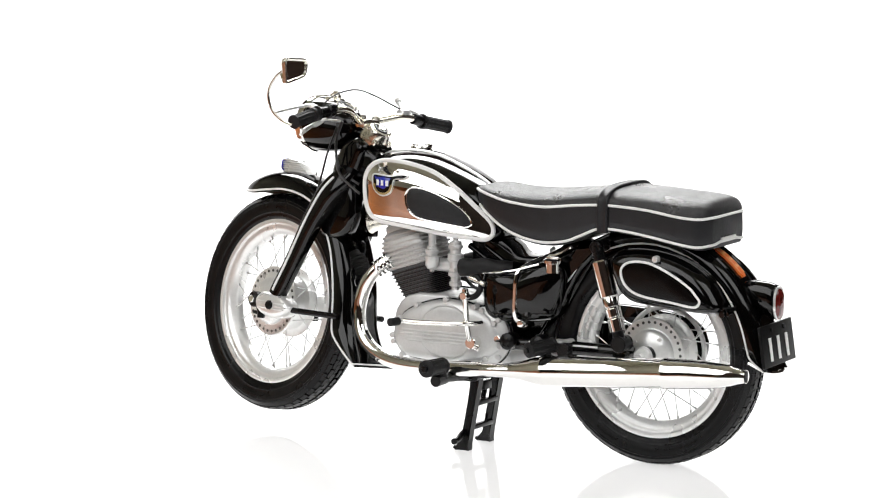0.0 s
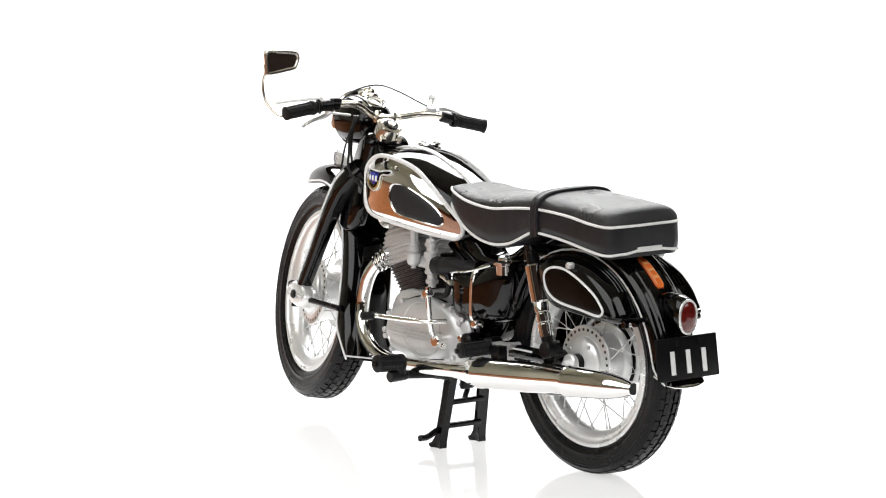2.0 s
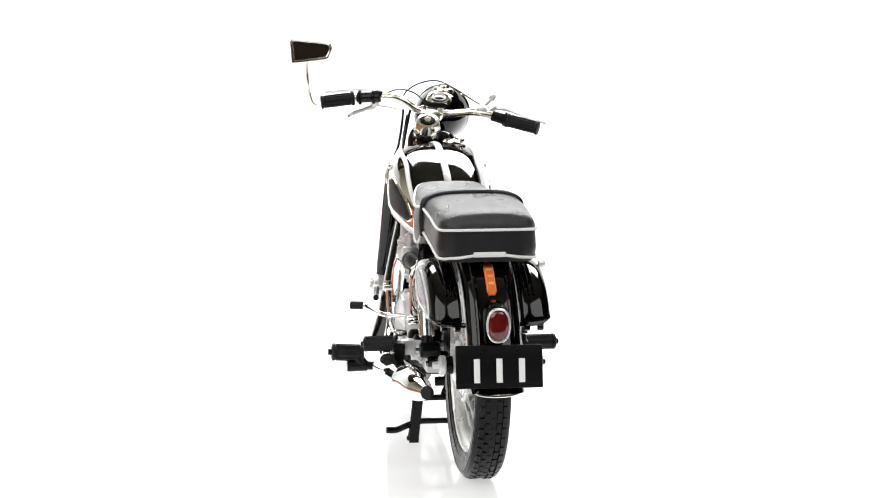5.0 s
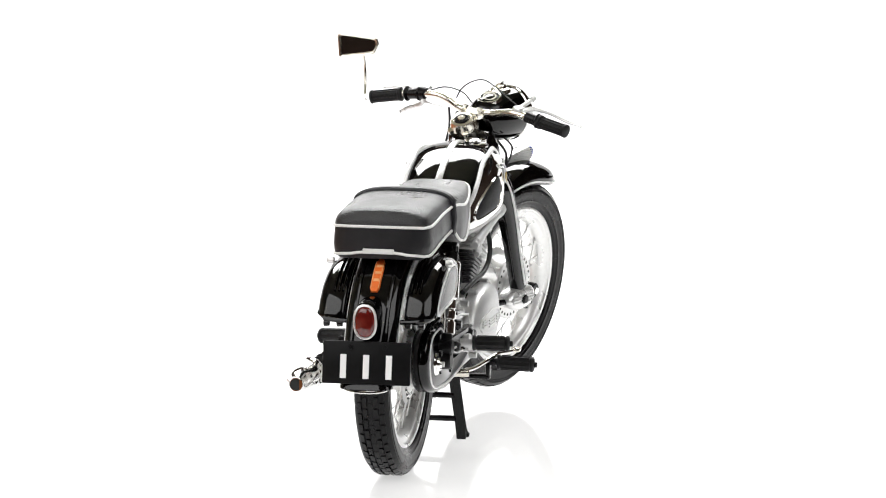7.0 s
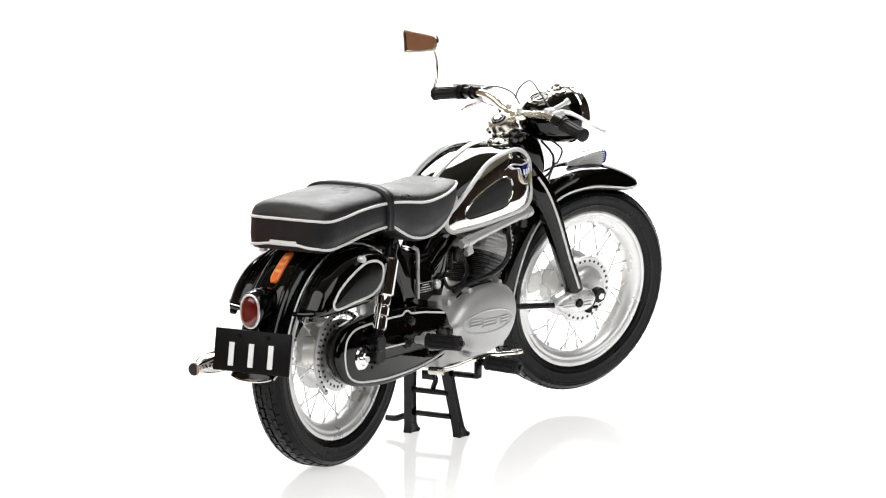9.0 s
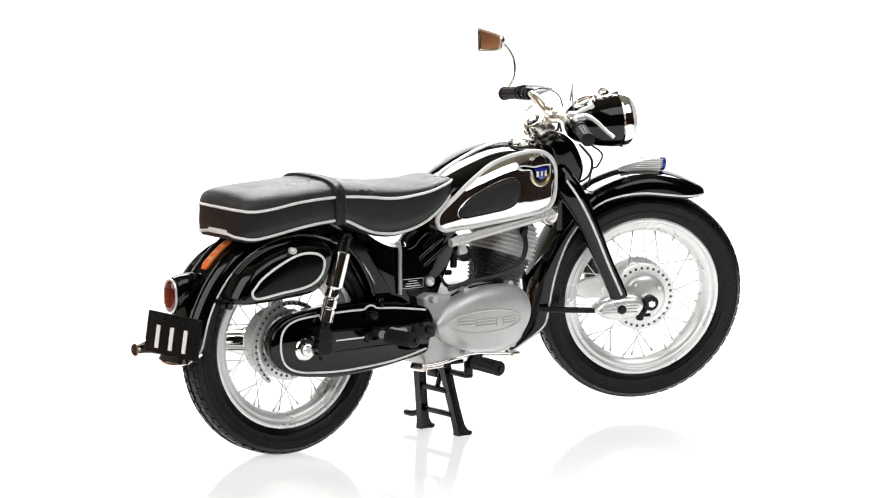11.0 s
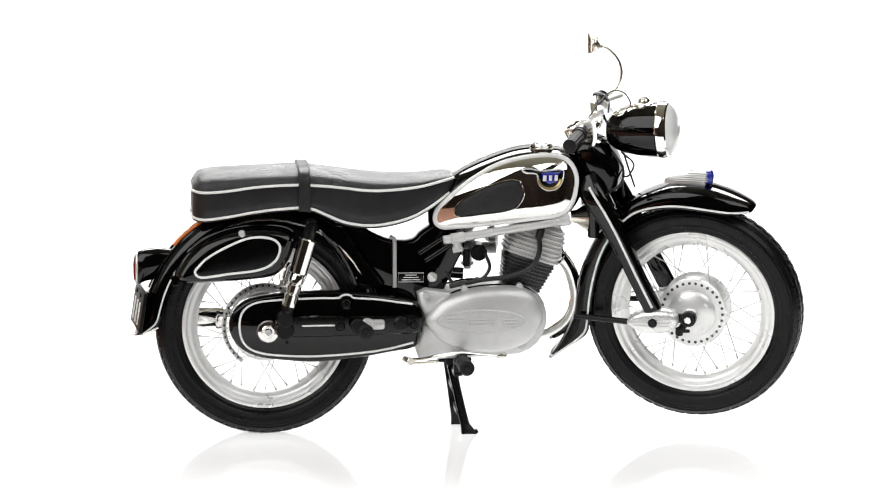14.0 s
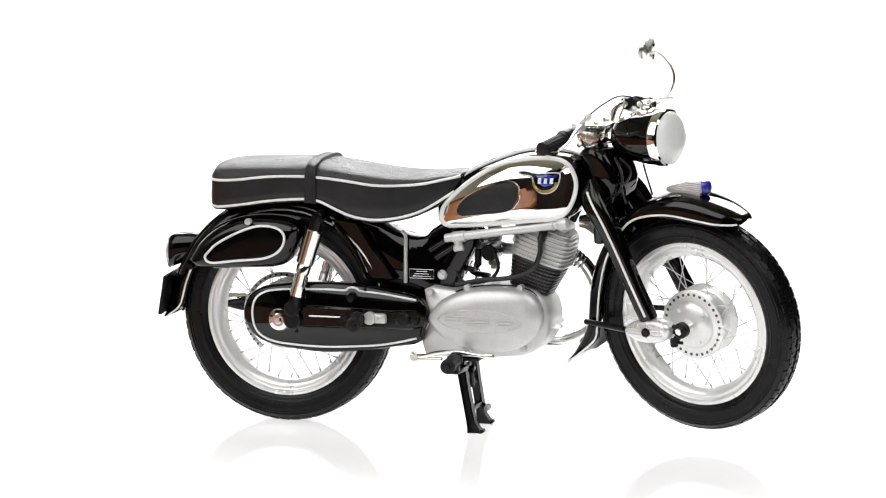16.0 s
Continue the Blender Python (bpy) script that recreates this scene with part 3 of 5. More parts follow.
def shock(s):
    a, b = Vector((0.143, 0.15, 0.715)), Vector((0.052, 0.15, 0.392))
    d = (b - a)
    p = lambda f: a + d * f
    body = part("shock_absorber", side(tube([p(0.15), p(0.165), p(0.50), p(0.515)], [0.026, 0.0300, 0.0300, 0.025], 24), s), CHROME, bike, "chrome rear shock absorber")
    part("lower_tube", side(tube([p(0.50), p(0.52), p(0.60), p(0.605), p(0.62), p(0.625), p(0.70), p(0.705), p(0.72), p(0.725), p(0.84), p(0.85)], [0.020, 0.0242, 0.0242, 0.020, 0.020, 0.0242, 0.0242, 0.020, 0.020, 0.0242, 0.0242, 0.018], 20), s), CHROME, body)
    part("top_mount", side(joined(rod(p(0.0), p(0.17), 0.021, 14), rod(p(0.02) - Vector((0, 0.06, 0)), p(0.02) + Vector((0, 0.018, 0)), 0.020, 14)), s), SATIN, body, "black upper mount")
    part("lower_mount", side(joined(rod(p(0.84), p(1.0), 0.019, 14), rod(p(0.97) - Vector((0, 0.04, 0)), p(0.97) + Vector((0, 0.022, 0)), 0.027, 16)), s), SATIN, body, "black lower mount")


shock(1), shock(-1)

# ---- frame, swinging arm and chain case ----
FRAME = [(1.06, 0.955), (1.11, 0.86), (1.04, 0.785), (0.80, 0.735), (0.665, 0.695), (0.65, 0.62), (0.615, 0.545), (0.58, 0.47), (0.545, 0.38), (0.42, 0.37), (0.36, 0.45), (0.31, 0.54), (0.275, 0.64), (0.25, 0.70), (0.30, 0.697), (0.35, 0.668), (0.41, 0.645), (0.48, 0.645), (0.535, 0.690), (0.80, 0.82), (0.98, 0.915)]


def frame_parts():
    f = part("frame", plate([tuple(q) for q in spline(FRAME, 3, True)], [(-0.054, 0.010), (-0.050, 0.003), (-0.044, 0.0), (0.044, 0.0), (0.050, 0.003), (0.054, 0.010)]), BLACK, bike, "pressed steel frame in glossy black", 40)
    for s in (1, -1):
        for (x0, z0), (x1, z1) in (((0.52, 0.575), (0.66, 0.665)), ((0.50, 0.60), (0.60, 0.665))):
            part("rib", side(rod((x0, 0.054, z0), (x1, 0.05, z1), 0.010, 10), s), BLACK, f)
        part("swage", side(tube(spline([(0.18, 0.09, 0.68), (0.235, 0.092, 0.62), (0.275, 0.092, 0.55), (0.30, 0.09, 0.50), (0.37, 0.075, 0.498)], 5), 0.008, 8), s), BLACK, f)
        part("flank", side(plate([(0.16, 0.70), (0.255, 0.69), (0.315, 0.60), (0.385, 0.50), (0.29, 0.49), (0.25, 0.56)], [(0.04, 0), (0.074, 0.0), (0.082, 0.008)]), s), BLACK, f)
        part("flank_stripe", side(tube(spline([(0.170, 0.084, 0.687), (0.215, 0.0845, 0.645), (0.255, 0.0845, 0.595), (0.292, 0.0845, 0.523)], 5), 0.0026, 6), s), STRIPE, f, "white pinstripe")
    # right-hand strap, type plate and bolt head
    part("cable_tube", tube([(0.405, -0.055, 0.660), (0.418, -0.062, 0.652), (0.42, -0.064, 0.635), (0.42, -0.064, 0.49)], 0.0068, 10), ALLOY, f, "grey vertical tube")
    t = part("type_plate", block((0.474, -0.056, 0.522), (0.086, 0.006, 0.032), 0.2), SATIN, f, "small black type plate with pale unreadable lines")
    part("type_plate_edge", tube([(0.432, -0.0595, 0.507), (0.516, -0.0595, 0.507), (0.516, -0.0595, 0.537), (0.432, -0.0595, 0.537)], 0.0012, 6, True), WHITE, t)
    for k in range(3):
        part("text_bar", block((0.474, -0.0595, 0.514 + 0.008 * k), (0.062 - 0.012 * k, 0.0012, 0.0026), 0.2), WHITE, t)
    part("bolt_head", lathe([(0.0, -0.066), (0.012, -0.0655), (0.016, -0.062), (0.017, -0.05)], 20, (0.545, 0, 0.522)), SILVER, f, "bright bolt head")
    # swinging arm: left tube, right arm under the chain case
    arm = part("swinging_arm", joined(rod((0.50, 0.10, 0.365), (0.05, 0.125, 0.372), 0.022, 14), rod((0.47, -0.1, 0.37), (0.47, 0.11, 0.37), 0.028, 16), rod((0.06, 0.08, 0.37), (0.06, 0.15, 0.37), 0.026, 16)), BLACK, bike, "black swinging arm")
    part("arm_stripe", rod((0.40, 0.123, 0.378), (0.14, 0.146, 0.383), 0.003, 6), STRIPE, arm)
    for x in (0.47, 0.36):
        part("arm_bush", lathe([(0.0, 0.152), (0.018, 0.150), (0.027, 0.143), (0.028, 0.10)], 20, (x, 0, 0.375)), SATIN, arm)
    part("pivot_nut", rod((0.512, 0.10, 0.378), (0.512, 0.135, 0.378), 0.013, 6), CHROME, arm)
    part("axle_nut", joined(rod((AXLE_R[0], 0.10, AXLE_R[2]), (AXLE_R[0], 0.142, AXLE_R[2]), 0.012, 6), rod((AXLE_R[0], 0.100, AXLE_R[2]), (AXLE_R[0], 0.122, AXLE_R[2]), 0.031, 24)), SILVER, arm, "bright axle disc and nut")
    part("axle_collar", rod((AXLE_R[0], 0.06, AXLE_R[2]), (AXLE_R[0], 0.101, AXLE_R[2]), 0.029, 24), SATIN, arm, "black axle collar")


frame_parts()

CASE = [(-0.128, 0.372), (-0.122, 0.405), (-0.105, 0.435), (-0.065, 0.462), (0.0, 0.476), (0.1, 0.486), (0.233, 0.488), (0.36, 0.476), (0.475, 0.455), (0.51, 0.420), (0.515, 0.385), (0.50, 0.345), (0.484, 0.301), (0.40, 0.283), (0.30, 0.266), (0.158, 0.253), (0.046, 0.260), (-0.03, 0.271), (-0.085, 0.296), (-0.118, 0.335)]
CASE_LINE = [(0.478, 0.316), (0.40, 0.297), (0.307, 0.283), (0.158, 0.273), (0.05, 0.276), (-0.02, 0.284), (-0.065, 0.303), (-0.088, 0.335), (-0.094, 0.385), (-0.082, 0.425), (-0.045, 0.450), (0.02, 0.460), (0.158, 0.466), (0.228, 0.466), (0.24, 0.473), (0.256, 0.477), (0.272, 0.473), (0.284, 0.466), (0.36, 0.460), (0.475, 0.444)]


def chain_case():
    o = [tuple(q) for q in spline(CASE, 4, True)]
    c = part("chain_case", plate(o, [(-0.075, 0.004), (-0.08, 0.0), (-0.118, 0.0), (-0.126, 0.004), (-0.130, 0.012)]), BLACK, bike, "glossy black enclosed chain case with white lining", 45)
    part("pinstripe", tube([(x, -0.1305, z) for x, z in (tuple(q) for q in spline(CASE_LINE, 4))], 0.0036, 8), STRIPE, c, "white pinstripe")
    part("raised_arm", plate([(0.02, 0.398), (0.06, 0.412), (0.40, 0.405), (0.48, 0.412), (0.512, 0.392), (0.505, 0.355), (0.46, 0.345), (0.10, 0.338), (0.04, 0.345)], [(-0.125, 0), (-0.140, 0.0), (-0.146, 0.006)]), BLACK, c)
    part("arm_line", rod((0.11, -0.1475, 0.377), (0.25, -0.1475, 0.378), 0.003, 6), STRIPE, c, "white line")
    part("hub_cap", lathe([(0.0, -0.150), (0.010, -0.150), (0.013, -0.146), (0.020, -0.146), (0.023, -0.138), (0.034, -0.136), (0.038, -0.131), (0.038, -0.12)], 28, (AXLE_R[0] + 0.006, 0, AXLE_R[2] - 0.006)), CHROME, c, "bright axle end with a hexagon nut")
    part("hub_nut", rod((AXLE_R[0] + 0.006, -0.148, AXLE_R[2] - 0.006), (AXLE_R[0] + 0.006, -0.157, AXLE_R[2] - 0.006), 0.010, 6), STEEL, c)
    part("adjuster", rod((0.055, -0.12, 0.362), (0.055, -0.168, 0.362), 0.030, 18), SATIN, c)
    for x, z, r in ((0.256, 0.444, 0.017), (0.235, 0.376, 0.017), (0.435, 0.380, 0.026), (0.478, 0.380, 0.016)):
        part("plug", lathe([(0.0, -0.158), (r * 0.7, -0.157), (r, -0.150), (r * 1.05, -0.12)], 18, (x, 0, z)), SATIN, c)
    for x, z in ((-0.01, 0.325), (0.30, 0.472), (0.06, 0.32)):
        part("screw", rod((x, -0.128, z), (x, -0.134, z), 0.006, 10), SATIN, c)
    # toothed carrier ring showing above and behind the case
    arc = [(AXLE_R[0] + 0.137 * math.cos(a), -0.052, AXLE_R[2] + 0.137 * math.sin(a)) for a in np.linspace(radians(15), radians(235), 40)]
    ring = part("sprocket_ring", tube(arc, 0.008, 8), ALLOY, rear_wheel, "alloy sprocket ring")
    for k in range(26):
        a = radians(18 + 8.4 * k)
        c = Vector((AXLE_R[0] + 0.137 * math.cos(a), -0.058, AXLE_R[2] + 0.137 * math.sin(a)))
        part("tooth", rod(c, c - Vector((0, 0.006, 0)), 0.004, 6), HOLE, ring)


chain_case()

# ---- engine ----
CRANK = [(0.492, 0.475), (0.52, 0.488), (0.604, 0.478), (0.72, 0.500), (0.83, 0.499), (0.87, 0.488), (0.895, 0.468), (0.912, 0.440), (0.921, 0.405), (0.921, 0.37), (0.911, 0.335), (0.892, 0.305), (0.866, 0.283), (0.83, 0.268), (0.76, 0.262), (0.60, 0.255), (0.50, 0.252), (0.485, 0.30), (0.51, 0.37)]
COVER_R = [(0.531, 0.385), (0.553, 0.425), (0.587, 0.458), (0.661, 0.489), (0.753, 0.500), (0.828, 0.494), (0.874, 0.462), (0.893, 0.406), (0.875, 0.349), (0.829, 0.304), (0.755, 0.283), (0.662, 0.288), (0.587, 0.317), (0.553, 0.347)]
COVER_L = [(0.905, 0.36), (0.89, 0.405), (0.854, 0.445), (0.769, 0.480), (0.685, 0.490), (0.601, 0.474), (0.539, 0.440), (0.503, 0.379), (0.517, 0.331), (0.58, 0.302), (0.726, 0.286), (0.853, 0.294), (0.89, 0.322)]


def engine():
    o = CRANK
    e = part("engine", plate(o, [(-0.098, 0.010), (-0.092, 0.002), (-0.085, 0.0), (0.08, 0.0), (0.086, 0.002), (0.09, 0.010)]), ALLOY, bike, "silver single-cylinder engine with black fins", 45)
    r = [(0.712 + (q[0] - 0.712) * 1.08, q[1]) for q in spline(COVER_R, 4, True)]
    lay = [(0.09, 1.0), (0.122, 1.0), (0.131, 0.985), (0.141, 0.94), (0.150, 0.85), (0.156, 0.72), (0.160, 0.52), (0.162, 0.25)]
    cr = part("right_cover", side(dome(r, lay), -1), ALLOY, e, "smooth oval silver engine cover", 60)

    part("cover_joint", tube([(x, -0.093, z) for x, z in inset([tuple(q) for q in r], -0.0015)], 0.0028, 6, True), SATIN, cr, "dark joint line")

    def skin(x, z):
        f = math.hypot((x - 0.712) / 0.200, (z - 0.392) / 0.108)
        return -float(np.interp(f, [q[1] for q in lay[::-1]], [q[0] for q in lay[::-1]]))
    ell = [(0.700 + 0.142 * math.cos(a), 0.389 + 0.037 * math.sin(a)) for a in np.linspace(0, 2 * math.pi, 41)[:-1]]
    part("embossed_rim", tube([(x, skin(x, z), z) for x, z in ell], 0.0042, 6, True), ALLOY, cr)
    for k in (-1, 0, 1):
        for x0, x1, dz in ((0.585, 0.648, 0.004), (0.656, 0.735, -0.003), (0.768, 0.818, -0.003)):
            z = 0.389 + dz + k * 0.0095
            part("embossed_bar", tube([(x, skin(x, z) - 0.001, z) for x in np.linspace(x0, x1, 6)], 0.0040, 6), ALLOY, cr)
    part("embossed_mark", block((0.750, skin(0.75, 0.386) - 0.0005, 0.386), (0.022, 0.004, 0.028), 0.25), ALLOY, cr)
    for x, z in ((0.647, 0.492), (0.828, 0.498), (0.65, 0.282), (0.84, 0.296), (0.52, 0.47)):
        part("cover_screw", rod((x, -0.09, z), (x, -0.123, z), 0.011, 12), ALLOY, cr)
    l = [tuple(q) for q in spline(COVER_L, 4, True)]
    cl = part("left_cover", dome(l, [(0.085, 1.0), (0.112, 1.0), (0.120, 0.985), (0.129, 0.94), (0.135, 0.86), (0.139, 0.7), (0.141, 0.4)]), ALLOY, e, "oval silver left engine cover with ribs", 60)

    def lskin(x, z):
        f = math.hypot((x - 0.70) / 0.205, (z - 0.385) / 0.100)
        return float(np.interp(f, (0.4, 0.7, 0.86, 0.94, 0.985, 1.0), (0.141, 0.139, 0.135, 0.129, 0.120, 0.112)))
    ring = [(0.70 + 0.094 * math.cos(a), 0.1385, 0.385 + 0.090 * math.sin(a)) for a in np.linspace(0, 2 * math.pi, 41)[:-1]]
    part("clutch_ring", tube(ring, 0.004, 6, True), ALLOY, cl)
    for k in range(4):
        part("rib", tube([(x, lskin(x, 0.352 + k * 0.011) + 0.001, 0.352 + k * 0.011) for x in np.linspace(0.60, 0.885 - 0.008 * k, 9)], 0.0034, 6), ALLOY, cl)
    part("rib_mark", block((0.800, 0.1385, 0.368), (0.042, 0.008, 0.034), 0.2), ALLOY, cl)
    part("cover_joint", tube([(x, 0.101, z) for x, z in inset(l, -0.002)], 0.0032, 6, True), SATIN, cl, "dark joint line")
    for k in range(11):
        q = l[(k * 5) % len(l)]
        part("cover_screw", rod((q[0], 0.10, q[1]), (q[0], 0.131, q[1]), 0.0098, 6), ALLOY, cl)
    # gearbox end plate behind the left cover
    part("gearbox_plate", lathe([(0.0, 0.128), (0.04, 0.126), (0.085, 0.118), (0.096, 0.110), (0.098, 0.08)], 32, (0.575, 0, 0.378)), ALLOY, e)
    part("plate_joint", tube([(0.575 + 0.0985 * math.cos(a), 0.096, 0.378 + 0.0985 * math.sin(a)) for a in np.linspace(0, 2 * math.pi, 33)[:-1]], 0.003, 6, True), SATIN, e, "dark joint line")
    for k in range(8):
        a = 2 * math.pi * k / 8
        part("plate_screw", rod((0.575 + 0.086 * math.cos(a), 0.112, 0.378 + 0.086 * math.sin(a)), (0.575 + 0.086 * math.cos(a), 0.126, 0.378 + 0.086 * math.sin(a)), 0.0095, 6), ALLOY, e)
    # finned barrel and head on a forward-leaning axis
    m = pose(0.832, 0, 0.468, 0, 18, 0)

    def fin(z, hx, hy, t):
        loops = []
        for dz, g in ((-t, 0.004), (-t * 0.6, 0.0), (t * 0.6, 0.0), (t, 0.004)):
            loops.append([((hx - g) * math.copysign(abs(math.cos(a)) ** 0.45, math.cos(a)), (hy - g) * math.copysign(abs(math.sin(a)) ** 0.45, math.sin(a)), z + dz) for a in np.linspace(0, 2 * math.pi, 37)[:-1]])
        return moved(rings(loops), m)
    def core(rows):
        return moved(rings([[(hx * math.copysign(abs(math.cos(a)) ** 0.45, math.cos(a)), hy * math.copysign(abs(math.sin(a)) ** 0.45, math.sin(a)), z) for a in np.linspace(0, 2 * math.pi, 37)[:-1]] for z, hx, hy in rows]), m)
    part("barrel", core([(-0.02, 0.062, 0.062), (0.0, 0.062, 0.062), (0.124, 0.088, 0.084)]), FINS, e, "black finned barrel")
    for k in range(9):
        part("barrel_fin", fin(0.010 + 0.0122 * k, 0.068 + 0.0027 * k, 0.068 + 0.0023 * k, 0.0036), FINS, e)
    part("head", core([(0.122, 0.090, 0.090), (0.20, 0.090, 0.090), (0.235, 0.080, 0.076), (0.255, 0.06, 0.055)]), ALLOY, e, "silver finned cylinder head")
    for k in range(8):
        part("head_fin", fin(0.128 + 0.0145 * k, 0.097 - (0.004 * max(0, k - 5)), 0.097 - (0.006 * max(0, k - 4)), 0.0042), ALLOY, e)
    part("rocker_box", moved(block((0.0, 0.0, 0.245), (0.13, 0.13, 0.05), 0.35), m), ALLOY, e)
    # carburettor, its bell and the black rubber intake elbow
    c = part("carburettor", joined(lathe([(0.0, 0.090), (0.008, 0.090), (0.009, 0.080), (0.019, 0.078), (0.020, 0.068), (0.024, 0.066), (0.024, 0.056), (0.019, 0.054), (0.018, 0.040), (0.026, 0.036), (0.027, 0.018), (0.020, 0.012), (0.019, -0.020), (0.024, -0.024), (0.024, -0.034), (0.016, -0.038), (0.016, -0.052), (0.021, -0.055), (0.021, -0.066), (0.013, -0.070), (0.012, -0.080), (0.0, -0.082)], 24, (0.675, 0.115, 0.605), "Z"), rod((0.60, 0.115, 0.60), (0.77, 0.085, 0.60), 0.022, 14)), ALLOY, e, "small alloy carburettor")
    part("float_bowl", lathe([(0.0, 0.085), (0.012, 0.085), (0.012, 0.030), (0.016, 0.028), (0.017, 0.020), (0.022, 0.018), (0.0225, 0.006), (0.019, 0.003), (0.0195, -0.002), (0.023, -0.005), (0.0225, -0.034), (0.017, -0.044), (0.008, -0.048), (0.008, -0.055), (0.0, -0.056)], 22, (0.757, 0.125, 0.635), "Z"), ALLOY, c)
    for z in (0.667, 0.590):
        part("union_nut", rod((0.675, 0.115, z - 0.008), (0.675, 0.115, z + 0.008), 0.022, 6), ALLOY, c)
    part("intake_elbow", tube(spline([(0.65, 0.118, 0.60), (0.61, 0.12, 0.604), (0.565, 0.12, 0.612), (0.52, 0.11, 0.605), (0.48, 0.09, 0.60)], 5), [0.030] * 5 + [0.026] * 11 + [0.030] * 5, 16), GRIP, c, "black rubber intake elbow")
    part("drain_pipe", tube(spline([(0.60, 0.12, 0.585), (0.575, 0.125, 0.55), (0.60, 0.12, 0.51), (0.66, 0.11, 0.50)], 5), 0.010, 10), GRIP, c)
    part("stay", rod((0.62, 0.12, 0.572), (0.56, 0.128, 0.552), 0.009, 10), NICKEL, c)
    part("carb_body_right", joined(rod((0.70, -0.045, 0.60), (0.70, 0.05, 0.60), 0.028, 14), rod((0.66, -0.03, 0.555), (0.66, -0.03, 0.61), 0.012, 10), rod((0.58, -0.02, 0.545), (0.65, -0.03, 0.54), 0.009, 10)), SATIN, c)
    part("overflow_hose", tube(spline([(0.72, -0.04, 0.60), (0.735, -0.05, 0.55), (0.70, -0.055, 0.51), (0.62, -0.055, 0.50), (0.59, -0.05, 0.54)], 5), 0.006, 8), CABLE, c)
    part("ignition_lead", tube(spline([(0.893, -0.105, 0.665), (0.893, -0.115, 0.61), (0.865, -0.115, 0.56), (0.79, -0.11, 0.53), (0.70, -0.10, 0.518), (0.60, -0.085, 0.495)], 6), 0.0085, 10), CABLE, e, "black ignition lead")
    part("plug_cap", rod((0.893, -0.105, 0.655), (0.905, -0.09, 0.70), 0.013, 12), CABLE, e)
    # silver pipe below the tank
    b = part("tank_pipe", joined(rod((0.575, -0.13, 0.655), (0.985, -0.13, 0.720), 0.0145, 16), rod((0.96, -0.13, 0.716), (0.992, -0.13, 0.722), 0.020, 16), rod((0.62, -0.13, 0.655), (0.622, -0.13, 0.625), 0.014, 12), rod((0.606, -0.13, 0.622), (0.638, -0.13, 0.627), 0.011, 10), rod((0.60, -0.13, 0.659), (0.645, -0.13, 0.666), 0.018, 16)), ALLOY, bike, "grey metal pipe with a tap under the tank")
    part("pipe_collar", rod((0.94, -0.13, 0.713), (0.948, -0.13, 0.714), 0.0185, 16), ALLOY, b)
    part("pipe_stay", rod((0.97, -0.13, 0.72), (0.97, -0.03, 0.76), 0.012, 10), SATIN, b)
    # horn in front of the head
    h = part("horn", lathe([(0.0, 0.0), (0.02, 0.0), (0.024, 0.02), (0.045, 0.05), (0.05, 0.056), (0.046, 0.06), (0.02, 0.03), (0.0, 0.028)], 24, (1.005, -0.02, 0.715), "X"), NICKEL, bike, "small horn below the steering head")
    part("horn_bracket", rod((0.98, -0.02, 0.715), (1.02, -0.02, 0.80), 0.012, 10), SATIN, h)


engine()

OIL = [(0.578, 0.585), (0.555, 0.598), (0.462, 0.607), (0.36, 0.640), (0.30, 0.640), (0.280, 0.615), (0.283, 0.56), (0.297, 0.49), (0.32, 0.455), (0.40, 0.438), (0.50, 0.430), (0.555, 0.440), (0.575, 0.470), (0.582, 0.53)]


def oil_tank():
    o = [tuple(q) for q in spline(OIL, 4, True)]
    t = part("oil_tank", dome(o, [(0.05, 0.97), (0.056, 0.995), (0.066, 1.0), (0.096, 0.995), (0.108, 0.965), (0.119, 0.91), (0.128, 0.83), (0.135, 0.73), (0.141, 0.60), (0.1445, 0.46), (0.147, 0.28), (0.148, 0.05)]), BLACK, bike, "glossy black oil tank with a chrome strap", 80)
    strap = [(0.375, 0.05, 0.648), (0.400, 0.09, 0.634), (0.424, 0.13, 0.615), (0.436, 0.144, 0.59), (0.440, 0.147, 0.53), (0.440, 0.147, 0.47), (0.434, 0.142, 0.447), (0.415, 0.125, 0.435)]
    part("strap", tube(spline(strap, 5), 0.0075, 8, flat=0.6), CHROME, t, "chrome retaining strap")
    part("top_edge", tube(spline([(0.565, 0.13, 0.592), (0.50, 0.136, 0.598), (0.44, 0.136, 0.610), (0.36, 0.132, 0.634)], 5), 0.004, 8), CHROME, t)
    part("knob", lathe([(0.0, 0.165), (0.010, 0.164), (0.015, 0.156), (0.014, 0.13)], 16, (0.412, 0, 0.440)), CHROME, t)
    cap = part("filler_cap", lathe([(0.0, 0.016), (0.026, 0.015), (0.032, 0.010), (0.032, 0.002), (0.024, 0.0), (0.024, -0.03)], 22, (0.318, 0.115, 0.638), "Z"), CHROME, t, "chrome filler cap")
    part("cap_wing", block((0.318, 0.115, 0.656), (0.044, 0.010, 0.007), 0.3), CHROME, cap)
    part("top_rail", tube(spline([(0.36, 0.06, 0.652), (0.32, 0.07, 0.66), (0.27, 0.08, 0.69)], 4), 0.006, 8), CHROME, t)


oil_tank()

